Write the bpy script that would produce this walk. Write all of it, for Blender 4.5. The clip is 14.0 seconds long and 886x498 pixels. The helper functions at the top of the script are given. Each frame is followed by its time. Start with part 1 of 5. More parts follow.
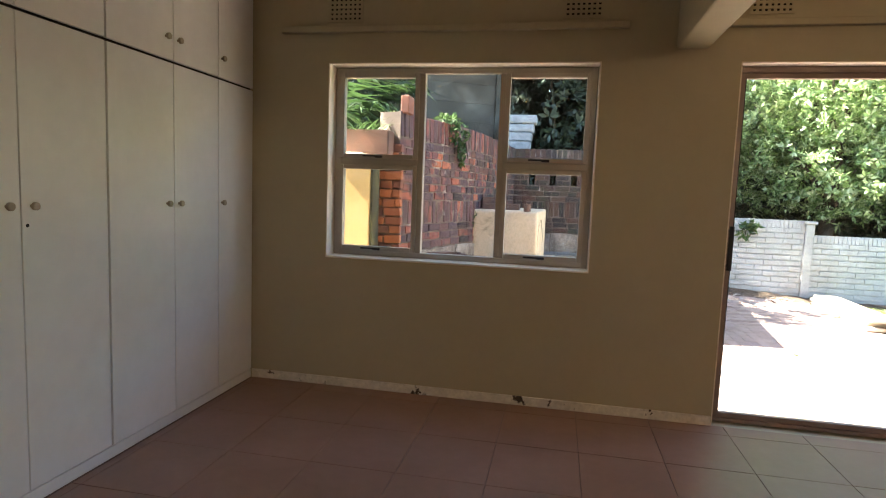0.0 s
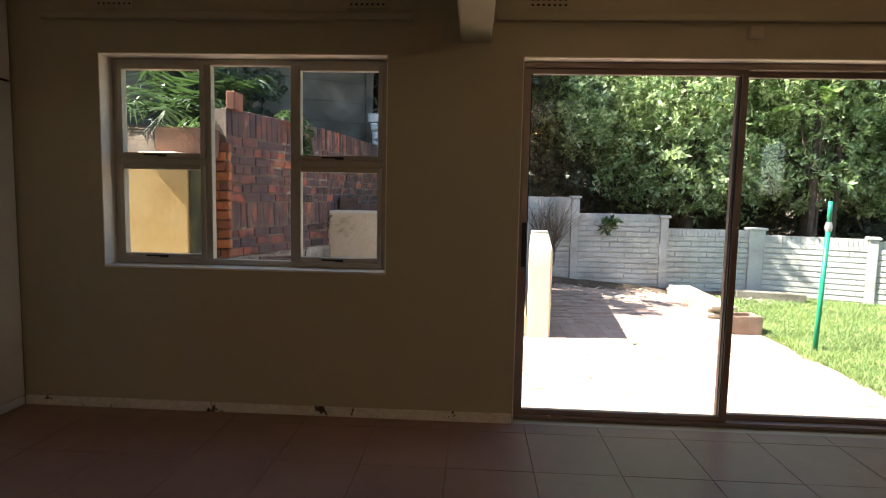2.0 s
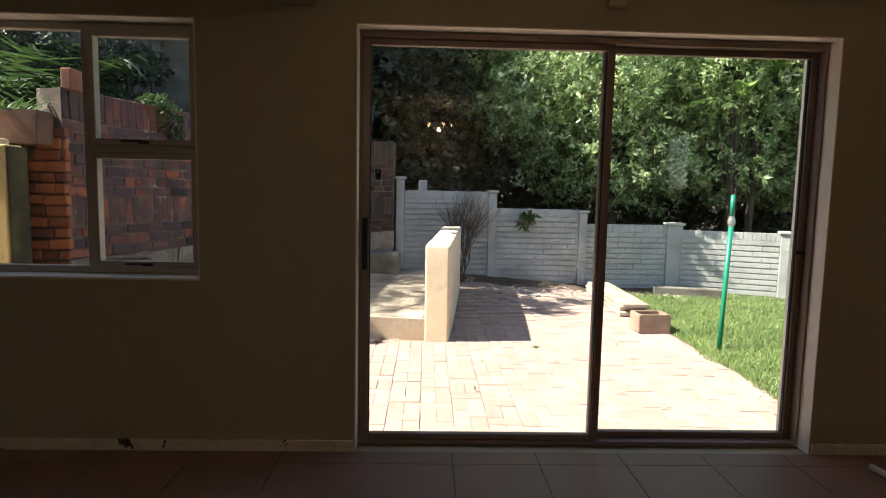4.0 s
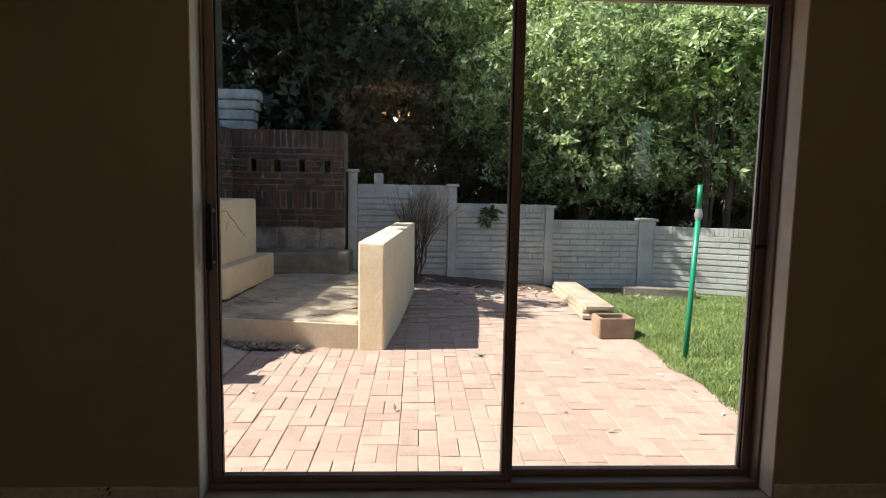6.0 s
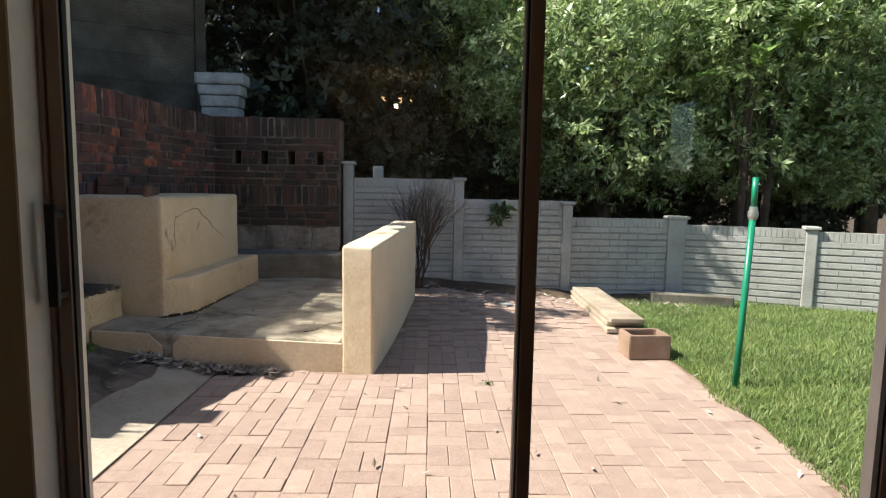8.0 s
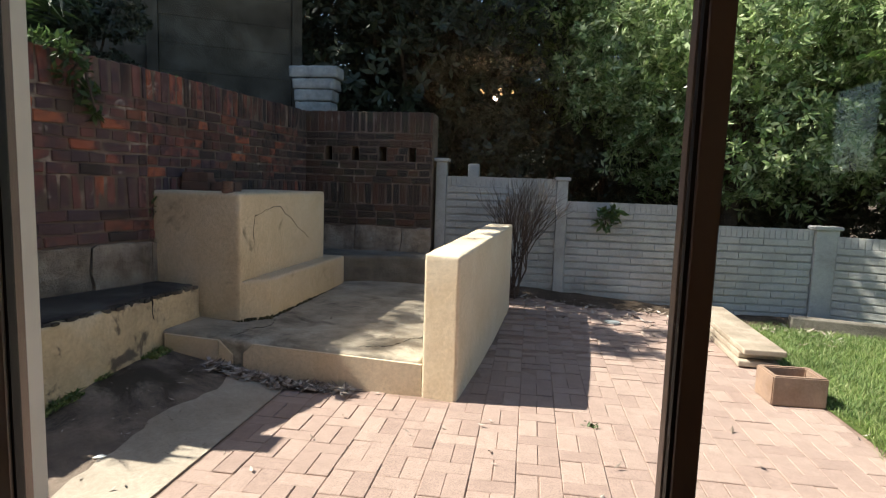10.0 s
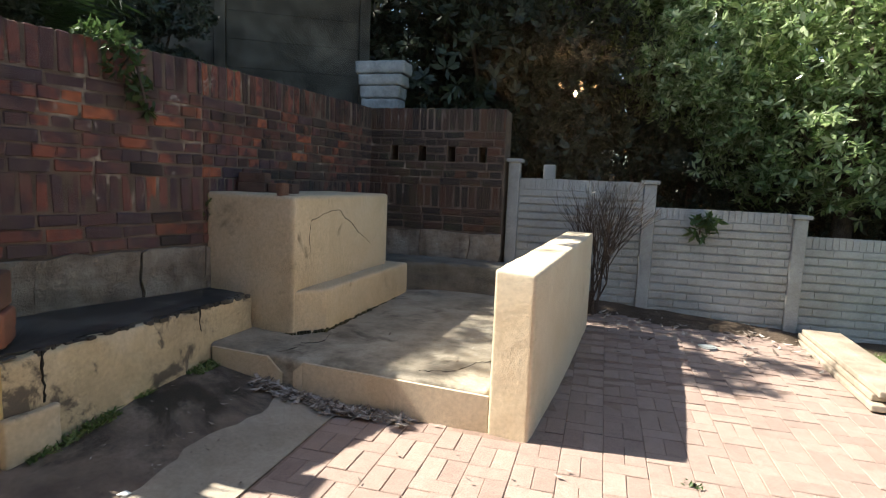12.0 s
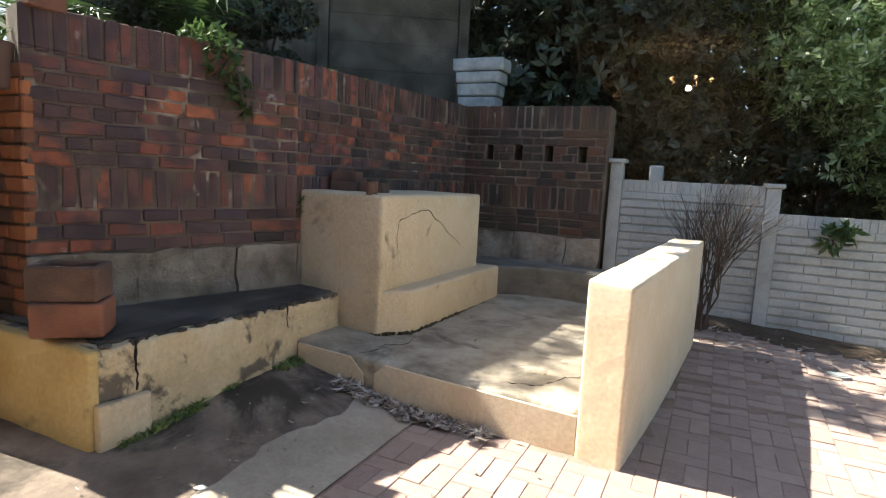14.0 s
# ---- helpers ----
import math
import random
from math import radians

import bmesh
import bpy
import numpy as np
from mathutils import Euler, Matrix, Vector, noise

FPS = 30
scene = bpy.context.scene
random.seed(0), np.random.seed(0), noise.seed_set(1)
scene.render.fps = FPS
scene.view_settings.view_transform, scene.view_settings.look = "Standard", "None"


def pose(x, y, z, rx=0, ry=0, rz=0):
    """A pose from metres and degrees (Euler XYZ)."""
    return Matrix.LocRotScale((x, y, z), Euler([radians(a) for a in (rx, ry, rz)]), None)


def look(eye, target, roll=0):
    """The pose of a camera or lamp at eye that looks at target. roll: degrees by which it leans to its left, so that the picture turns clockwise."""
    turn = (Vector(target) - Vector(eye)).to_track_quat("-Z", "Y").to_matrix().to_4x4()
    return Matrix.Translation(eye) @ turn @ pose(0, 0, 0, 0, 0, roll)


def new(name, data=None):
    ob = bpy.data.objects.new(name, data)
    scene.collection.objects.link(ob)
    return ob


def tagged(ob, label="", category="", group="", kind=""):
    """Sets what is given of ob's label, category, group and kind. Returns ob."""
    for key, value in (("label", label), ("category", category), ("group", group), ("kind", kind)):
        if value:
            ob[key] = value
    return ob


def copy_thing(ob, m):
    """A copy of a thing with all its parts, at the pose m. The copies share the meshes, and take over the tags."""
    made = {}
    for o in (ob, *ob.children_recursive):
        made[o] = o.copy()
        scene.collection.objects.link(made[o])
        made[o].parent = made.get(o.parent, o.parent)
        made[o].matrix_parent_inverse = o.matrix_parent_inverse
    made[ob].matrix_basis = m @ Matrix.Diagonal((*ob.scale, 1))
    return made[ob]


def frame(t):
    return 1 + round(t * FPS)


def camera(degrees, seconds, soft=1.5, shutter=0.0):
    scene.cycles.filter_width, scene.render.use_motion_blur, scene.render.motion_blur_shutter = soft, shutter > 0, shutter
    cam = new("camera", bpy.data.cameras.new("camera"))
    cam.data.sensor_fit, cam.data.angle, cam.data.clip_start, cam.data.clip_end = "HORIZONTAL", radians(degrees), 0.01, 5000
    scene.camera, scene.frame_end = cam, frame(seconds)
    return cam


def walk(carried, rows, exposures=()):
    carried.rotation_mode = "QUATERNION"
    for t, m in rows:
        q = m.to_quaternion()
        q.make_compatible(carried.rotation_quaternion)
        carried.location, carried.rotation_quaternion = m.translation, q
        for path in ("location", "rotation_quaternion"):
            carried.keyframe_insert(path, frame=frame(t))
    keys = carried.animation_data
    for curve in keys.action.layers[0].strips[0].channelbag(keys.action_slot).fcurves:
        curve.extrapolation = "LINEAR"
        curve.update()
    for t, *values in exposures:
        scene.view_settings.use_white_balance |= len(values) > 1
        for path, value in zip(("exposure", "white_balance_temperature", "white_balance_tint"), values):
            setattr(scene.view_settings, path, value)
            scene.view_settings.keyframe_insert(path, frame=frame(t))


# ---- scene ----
cam = camera(75.0, 14.0, soft=1.1)
PATH = [
    (0, (0.074, 0.24, 1.316), (-0.309, 2.193, 1.119), 2.2),
    (0.5, (0.199, 0.32, 1.308), (-0.129, 2.284, 1.122), 1.9),
    (1, (0.367, 0.395, 1.318), (0.113, 2.37, 1.129), 1.7),
    (1.5, (0.551, 0.459, 1.317), (0.374, 2.442, 1.131), 1.4),
    (2, (0.778, 0.497, 1.325), (0.674, 2.485, 1.14), 1.2),
    (2.5, (0.934, 0.563, 1.322), (0.89, 2.553, 1.134), 1.1),
    (3, (1.062, 0.693, 1.301), (1.071, 2.685, 1.119), 1.0),
    (3.5, (1.198, 0.82, 1.313), (1.244, 2.81, 1.12), 1.2),
    (5.8, (1.879, 1.532, 1.256), (1.964, 3.521, 1.06), 1.0),
    (6, (1.88, 1.565, 1.24), (1.973, 3.553, 1.045), 1.1),
    (6.5, (1.942, 1.727, 1.219), (2.037, 3.715, 1.023), 1.2),
    (7, (2.022, 1.932, 1.223), (2.099, 3.92, 1.022), 1.1),
    (9.3, (2.007, 2.832, 1.255), (1.886, 4.815, 1.03), 1.6),
    (9.5, (2.053, 2.863, 1.251), (1.874, 4.843, 1.027), 1.7),
    (10, (2.024, 3.0, 1.248), (1.734, 4.966, 1.022), 1.9),
    (10.5, (1.981, 3.162, 1.268), (1.624, 5.116, 1.038), 2.0),
    (11, (1.936, 3.276, 1.265), (1.54, 5.222, 1.036), 2.2),
    (11.5, (1.922, 3.374, 1.274), (1.475, 5.309, 1.041), 2.3),
    (12, (1.919, 3.484, 1.275), (1.399, 5.401, 1.039), 2.4),
    (12.5, (1.936, 3.566, 1.277), (1.331, 5.457, 1.036), 2.6),
    (13, (1.943, 3.614, 1.28), (1.253, 5.475, 1.036), 2.7),
    (13.5, (1.935, 3.653, 1.278), (1.163, 5.481, 1.032), 2.8),
    (14, (1.924, 3.684, 1.274), (1.084, 5.482, 1.024), 3.0),
]
EXPO = [(0.0, 3.75), (1.5, 2.95), (3.0, 2.15), (5.8, 1.4), (7.2, 1.2), (10.0, 1.2), (12.0, 1.48), (14.0, 1.98)]
walk(cam, [(t, look(eye, target, roll)) for t, eye, target, roll in PATH], EXPO)

# ---- light ----
SUN_FROM = Vector((-0.893, -0.055, 1.0)).normalized()
world = bpy.data.worlds.new("sky")
scene.world = world
world.use_nodes = True
wn = world.node_tree.nodes
sky = wn.new("ShaderNodeTexSky")
sky.sky_type, sky.sun_disc = "NISHITA", False
sky.sun_elevation = math.asin(SUN_FROM.z)
sky.sun_rotation = math.atan2(SUN_FROM.x, SUN_FROM.y)
wn["Background"].inputs["Strength"].default_value = 0.077
world.node_tree.links.new(sky.outputs[0], wn["Background"].inputs["Color"])
sun = new("sun", bpy.data.lights.new("sun", "SUN"))
sun.data.energy, sun.data.angle, sun.data.color = 5.0, radians(0.5), (1.0, 0.94, 0.84)
sun.matrix_world = look(SUN_FROM * 30, (0, 0, 0))


# ---- materials ----
def mat(name, rough=0.6, metal=0.0, spec=0.5):
    m = bpy.data.materials.new(name)
    m.use_nodes = True
    b = m.node_tree.nodes["Principled BSDF"]
    b.inputs["Roughness"].default_value = rough
    b.inputs["Metallic"].default_value = metal
    b.inputs["Specular IOR Level"].default_value = spec
    return m, m.node_tree.nodes, m.node_tree.links, b


def noise_ramp(n, l, vec, scale, stops, detail=6.0, rough=0.6, distort=0.0):
    t = n.new("ShaderNodeTexNoise")
    t.inputs["Scale"].default_value, t.inputs["Detail"].default_value = scale, detail
    t.inputs["Roughness"].default_value, t.inputs["Distortion"].default_value = rough, distort
    l.new(vec, t.inputs["Vector"])
    r = n.new("ShaderNodeValToRGB")
    e = r.color_ramp.elements
    e[0].position, e[0].color = stops[0][0], (*stops[0][1], 1)
    e[1].position, e[1].color = stops[-1][0], (*stops[-1][1], 1)
    for p, c in stops[1:-1]:
        k = e.new(p)
        k.color = (*c, 1)
    l.new(t.outputs["Fac"], r.inputs["Fac"])
    return r.outputs["Color"]


def mix(n, l, kind, fac, a, b):
    x = n.new("ShaderNodeMix")
    x.data_type, x.blend_type = "RGBA", kind
    for v, s in ((fac, x.inputs[0]), (a, x.inputs[6]), (b, x.inputs[7])):
        if isinstance(v, (int, float)):
            s.default_value = v
        elif isinstance(v, tuple):
            s.default_value = (*v, 1)
        else:
            l.new(v, s)
    return x.outputs[2]


def g(v):
    return (v, v, v)


def world_coords(n):
    return n.new("ShaderNodeNewGeometry").outputs["Position"]


def bump(n, l, b, vec, scale, strength, dist=0.01, detail=8.0):
    t = n.new("ShaderNodeTexNoise")
    t.inputs["Scale"].default_value, t.inputs["Detail"].default_value = scale, detail
    t.inputs["Roughness"].default_value = 0.65
    l.new(vec, t.inputs["Vector"])
    k = n.new("ShaderNodeBump")
    k.inputs["Strength"].default_value, k.inputs["Distance"].default_value = strength, dist
    l.new(t.outputs["Fac"], k.inputs["Height"])
    l.new(k.outputs[0], b.inputs["Normal"])


def mottled(name, base, dark, light, rough=0.8, big=1.2, fine=40.0, bstr=0.4, bdist=0.006, stain=None, stain_at=(0.55, 0.7), stain_scale=2.0, spec=0.3, metal=0.0, grain=1.0):
    """base colour wandering between dark and light on two scales, with an optional stain of its own shape"""
    m, n, l, b = mat(name, rough, metal, spec)
    v = world_coords(n)
    c = noise_ramp(n, l, v, big, [(0.3, dark), (0.5, base), (0.72, light)], 8, 0.65)
    f = noise_ramp(n, l, v, fine, [(0.25, g(0.8)), (0.75, g(1.15))], 5)
    c = mix(n, l, "MULTIPLY", grain, c, f)
    if stain:
        s = noise_ramp(n, l, v, stain_scale, [(stain_at[0], g(0.0)), (stain_at[1], g(1.0))], 9, 0.7, 0.4)
        c = mix(n, l, "MIX", s, c, stain)
    l.new(c, b.inputs["Base Color"])
    bump(n, l, b, v, fine, bstr, bdist)
    return m


def piece_mat(name, stops, rough=0.85, fine=60.0, blotch=None, bstr=0.5, island=False, burn=None, salt=None, lo=0.6):
    """bricks and pavers: the colour differs from piece to piece"""
    m, n, l, b = mat(name, rough, 0, 0.25)
    v = world_coords(n)
    r = n.new("ShaderNodeValToRGB")
    e = r.color_ramp.elements
    e[0].position, e[0].color = stops[0][0], (*stops[0][1], 1)
    e[1].position, e[1].color = stops[-1][0], (*stops[-1][1], 1)
    for p, c in stops[1:-1]:
        e.new(p).color = (*c, 1)
    src = n.new("ShaderNodeNewGeometry").outputs["Random Per Island"] if island else n.new("ShaderNodeObjectInfo").outputs["Random"]
    l.new(src, r.inputs["Fac"])
    c = mix(n, l, "MULTIPLY", 1.0, r.outputs["Color"], noise_ramp(n, l, v, 14.0, [(0.25, g(lo)), (0.75, g(2 - lo - 0.1))], 8, 0.7))
    if burn:
        c = mix(n, l, "MIX", noise_ramp(n, l, v, 8.0, [(0.46, g(0.0)), (0.60, g(0.85))], 5, 0.6), c, burn)
    c = mix(n, l, "MULTIPLY", 1.0, c, noise_ramp(n, l, v, 90.0, [(0.25, g(0.8)), (0.75, g(1.2))], 4))
    if blotch:
        c = mix(n, l, "MIX", noise_ramp(n, l, v, blotch[0], [(blotch[1], g(0.0)), (blotch[2], g(blotch[4] if len(blotch) > 4 else 1.0))], 9, 0.75, 0.5), c, blotch[3])
    if salt:
        c = mix(n, l, "MIX", noise_ramp(n, l, v, 4.5, [(0.60, g(0.0)), (0.68, g(0.7))], 10, 0.75, 0.7), c, salt)
    l.new(c, b.inputs["Base Color"])
    bump(n, l, b, v, fine, bstr, 0.006)
    return m


def plain(name, c, rough=0.5, metal=0.0, spec=0.5, var=0.12, fine=30.0, bstr=0.1, grain=0.2):
    return mottled(name, c, tuple(x * (1 - var) for x in c), tuple(min(1, x * (1 + var)) for x in c), rough, 2.5, fine, bstr, 0.002, spec=spec, metal=metal, grain=grain)


M = {}
M["wall"] = mottled("interior_paint", (0.50, 0.455, 0.32), (0.48, 0.435, 0.305), (0.52, 0.475, 0.34), 0.6, 1.5, 18, 0.25, 0.002, spec=0.25, grain=0.12)
M["reveal"] = plain("reveal_paint", (0.86, 0.80, 0.70), 0.55)
M["ceiling"] = plain("ceiling_paint", (0.72, 0.66, 0.54), 0.7)
M["cupboard"] = plain("cupboard_paint", (0.85, 0.87, 0.87), 0.35, var=0.02, fine=8)
M["dark"] = plain("dark_gap", (0.02, 0.018, 0.015), 0.9)
M["tile"] = mottled("floor_tile", (0.335, 0.20, 0.15), (0.285, 0.17, 0.125), (0.385, 0.24, 0.185), 0.34, 1.3, 20, 0.08, 0.002, spec=0.4, grain=0.25, stain=(0.25, 0.16, 0.12), stain_at=(0.58, 0.8), stain_scale=1.6)
M["grout"] = plain("grout", (0.21, 0.145, 0.11), 0.9)
M["skirt"] = mottled("worn_skirting", (0.82, 0.79, 0.72), (0.72, 0.68, 0.60), (0.86, 0.83, 0.77), 0.6, 3, 30, 0.3, 0.004, stain=(0.07, 0.05, 0.04), stain_at=(0.60, 0.62), stain_scale=6.0)
M["alu"] = plain("bronze_aluminium", (0.27, 0.20, 0.165), 0.42, 0.25, var=0.05)
M["alu_win"] = plain("grey_aluminium", (0.46, 0.43, 0.37), 0.45, 0.3, var=0.05)
M["rubber"] = plain("black_rubber", (0.015, 0.014, 0.013), 0.6)
M["plaster"] = mottled("cream_plaster", (0.68, 0.545, 0.37), (0.58, 0.45, 0.29), (0.74, 0.62, 0.46), 0.85, 2.2, 45, 0.5, 0.006, stain=(0.26, 0.20, 0.13), stain_at=(0.61, 0.74), stain_scale=3.4)
M["ledge_plaster"] = mottled("peeling_plaster", (0.66, 0.53, 0.34), (0.50, 0.395, 0.26), (0.72, 0.61, 0.44), 0.9, 2.6, 40, 0.7, 0.01, stain=(0.17, 0.14, 0.11), stain_at=(0.545, 0.61), stain_scale=3.4)
M["plaster_clean"] = mottled("cream_plaster_clean", (0.70, 0.58, 0.425), (0.64, 0.51, 0.35), (0.75, 0.65, 0.50), 0.85, 2.2, 45, 0.5, 0.006, stain=(0.40, 0.33, 0.22), stain_at=(0.66, 0.85), stain_scale=3.0)
M["yellow"] = mottled("ochre_plaster", (0.66, 0.47, 0.20), (0.56, 0.37, 0.14), (0.72, 0.56, 0.31), 0.85, 2.0, 40, 0.4, 0.005, stain=(0.14, 0.12, 0.08), stain_at=(0.60, 0.72), stain_scale=2.6)
M["slab"] = mottled("old_concrete", (0.25, 0.195, 0.155), (0.13, 0.10, 0.08), (0.38, 0.31, 0.25), 0.9, 2.2, 45, 0.8, 0.010, stain=(0.065, 0.055, 0.042), stain_at=(0.50, 0.60), stain_scale=1.1)
M["screed"] = mottled("pale_screed", (0.42, 0.36, 0.29), (0.32, 0.27, 0.21), (0.50, 0.44, 0.36), 0.9, 2.0, 50, 0.5, 0.005, stain=(0.2, 0.165, 0.13), stain_at=(0.66, 0.76), stain_scale=5)
M["platform"] = mottled("platform_concrete", (0.40, 0.345, 0.27), (0.20, 0.17, 0.13), (0.56, 0.50, 0.41), 0.9, 2.6, 45, 0.7, 0.008, stain=(0.13, 0.11, 0.085), stain_at=(0.52, 0.66), stain_scale=2.3)
M["ledge_top"] = mottled("blackened_concrete", (0.085, 0.075, 0.065), (0.035, 0.032, 0.028), (0.20, 0.18, 0.15), 0.95, 3, 50, 0.8, 0.008)
M["concrete"] = mottled("rough_concrete", (0.19, 0.17, 0.14), (0.10, 0.09, 0.07), (0.29, 0.26, 0.22), 0.9, 3, 35, 0.9, 0.012, stain=(0.5, 0.48, 0.43), stain_at=(0.68, 0.74), stain_scale=6)
M["brick"] = piece_mat("retaining_brick", [(0, (0.09, 0.065, 0.075)), (0.35, (0.15, 0.083, 0.08)), (0.65, (0.26, 0.10, 0.08)), (0.88, (0.37, 0.12, 0.078)), (1, (0.46, 0.15, 0.08))], 0.9, blotch=(3.0, 0.52, 0.70, (0.24, 0.175, 0.13), 0.5), burn=(0.075, 0.055, 0.065), salt=(0.60, 0.56, 0.50), bstr=0.7, lo=0.5)
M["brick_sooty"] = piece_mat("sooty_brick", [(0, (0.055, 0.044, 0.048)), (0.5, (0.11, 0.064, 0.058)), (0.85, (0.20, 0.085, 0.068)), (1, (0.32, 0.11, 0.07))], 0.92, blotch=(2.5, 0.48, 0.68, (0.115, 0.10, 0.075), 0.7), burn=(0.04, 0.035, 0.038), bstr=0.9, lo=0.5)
M["brick_orange"] = piece_mat("broken_pier_brick", [(0, (0.15, 0.075, 0.06)), (0.5, (0.34, 0.12, 0.07)), (1, (0.55, 0.19, 0.08))], 0.9, blotch=(6.0, 0.5, 0.7, (0.42, 0.20, 0.09), 0.7))
# corner wall bricks: moss, plus the corner's shade put into the colour
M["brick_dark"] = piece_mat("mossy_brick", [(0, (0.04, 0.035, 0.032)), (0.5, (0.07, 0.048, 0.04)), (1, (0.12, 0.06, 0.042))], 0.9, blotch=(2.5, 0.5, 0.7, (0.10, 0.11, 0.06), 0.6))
M["mortar"] = mottled("mortar", (0.155, 0.115, 0.09), (0.07, 0.052, 0.042), (0.25, 0.19, 0.15), 0.95, 3.5, 60, 0.8, 0.008, stain=(0.42, 0.35, 0.28), stain_at=(0.56, 0.66), stain_scale=3.2)
M["paver"] = piece_mat("red_paver", [(0, (0.345, 0.25, 0.212)), (0.5, (0.385, 0.284, 0.24)), (1, (0.425, 0.318, 0.268))], 0.85, blotch=(1.6, 0.5, 0.8, (0.42, 0.31, 0.26), 0.5), lo=0.8)
M["paver_far"] = piece_mat("red_paver_joined", [(0, (0.345, 0.25, 0.212)), (0.5, (0.385, 0.284, 0.24)), (1, (0.425, 0.318, 0.268))], 0.85, blotch=(1.6, 0.5, 0.8, (0.42, 0.31, 0.26), 0.5), lo=0.8, island=True)
M["sand"] = mottled("joint_sand", (0.29, 0.20, 0.16), (0.17, 0.12, 0.095), (0.38, 0.29, 0.23), 0.95, 5, 60)
M["soil"] = mottled("soil", (0.09, 0.065, 0.045), (0.05, 0.035, 0.025), (0.15, 0.11, 0.08), 0.95, 4, 30, 1.0, 0.02)
M["turf"] = mottled("turf_ground", (0.10, 0.14, 0.03), (0.06, 0.09, 0.02), (0.16, 0.18, 0.06), 0.95, 6, 60, 1.0, 0.02)
M["fence"] = mottled("whitewashed_concrete", (0.42, 0.42, 0.40), (0.31, 0.31, 0.29), (0.50, 0.50, 0.48), 0.85, 2.5, 50, 0.5, 0.006, stain=(0.24, 0.24, 0.20), stain_at=(0.58, 0.8), stain_scale=4)
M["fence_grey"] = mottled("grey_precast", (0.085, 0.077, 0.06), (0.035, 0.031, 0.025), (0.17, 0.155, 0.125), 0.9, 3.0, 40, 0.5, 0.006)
M["cap_grey"] = mottled("weathered_precast", (0.30, 0.32, 0.32), (0.15, 0.165, 0.165), (0.46, 0.48, 0.48), 0.9, 4.0, 40, 0.6, 0.006)
M["footing"] = mottled("footing_concrete", (0.37, 0.31, 0.25), (0.15, 0.12, 0.095), (0.56, 0.50, 0.42), 0.95, 4.0, 22, 1.0, 0.04, stain=(0.56, 0.53, 0.48), stain_at=(0.63, 0.67), stain_scale=4.5)
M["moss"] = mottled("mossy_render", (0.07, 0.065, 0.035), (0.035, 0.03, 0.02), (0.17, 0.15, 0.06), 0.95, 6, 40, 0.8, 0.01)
M["board"] = mottled("precast_boards", (0.38, 0.31, 0.24), (0.22, 0.18, 0.135), (0.50, 0.43, 0.34), 0.9, 3, 50)
M["terracotta"] = mottled("terracotta", (0.30, 0.125, 0.08), (0.17, 0.08, 0.055), (0.40, 0.18, 0.12), 0.9, 5, 60, 0.7, 0.006, stain=(0.12, 0.09, 0.07), stain_at=(0.55, 0.75), stain_scale=4)
M["block"] = mottled("brown_block", (0.29, 0.20, 0.15), (0.24, 0.15, 0.10), (0.40, 0.27, 0.19), 0.9, 5, 60)
M["block_dark"] = mottled("weathered_terracotta", (0.17, 0.10, 0.075), (0.10, 0.065, 0.05), (0.26, 0.14, 0.10), 0.95, 6, 50, 0.8, 0.006)
M["green"] = plain("green_paint", (0.01, 0.22, 0.12), 0.35, var=0.08)
M["zinc"] = plain("zinc_pipe", (0.45, 0.45, 0.43), 0.4, 0.7)
M["knob"] = plain("knob_paint", (0.42, 0.38, 0.30), 0.4)
M["bark"] = mottled("bark", (0.10, 0.075, 0.055), (0.05, 0.04, 0.03), (0.17, 0.13, 0.10), 0.95, 8, 40, 1.0, 0.02)
M["twig"] = mottled("dry_twig", (0.075, 0.055, 0.045), (0.045, 0.035, 0.03), (0.12, 0.09, 0.07), 0.9, 8, 40)
M["litter"] = piece_mat("dry_leaf", [(0, (0.16, 0.12, 0.09)), (0.5, (0.38, 0.31, 0.26)), (1, (0.62, 0.56, 0.50))], 0.8, island=True)


def leaf_mat(name, stops, rough=0.45, trans=0.35):
    m, n, l, b = mat(name, rough, 0, 0.5)
    r = n.new("ShaderNodeValToRGB")
    e = r.color_ramp.elements
    e[0].position, e[0].color = 0, (*stops[0], 1)
    e[1].position, e[1].color = 1, (*stops[-1], 1)
    for i, c in enumerate(stops[1:-1]):
        e.new((i + 1) / (len(stops) - 1)).color = (*c, 1)
    l.new(n.new("ShaderNodeNewGeometry").outputs["Random Per Island"], r.inputs["Fac"])
    c = mix(n, l, "MULTIPLY", 1.0, r.outputs["Color"], noise_ramp(n, l, world_coords(n), 2.6, [(0.3, (0.62, 0.66, 0.62)), (0.5, g(1.0)), (0.72, (1.3, 1.22, 1.05))], 6, 0.7))
    l.new(c, b.inputs["Base Color"])
    t = n.new("ShaderNodeBsdfTranslucent")
    l.new(c, t.inputs["Color"])
    x = n.new("ShaderNodeMixShader")
    x.inputs[0].default_value = trans
    l.new(b.outputs[0], x.inputs[1])
    l.new(t.outputs[0], x.inputs[2])
    l.new(x.outputs[0], n["Material Output"].inputs["Surface"])
    return m


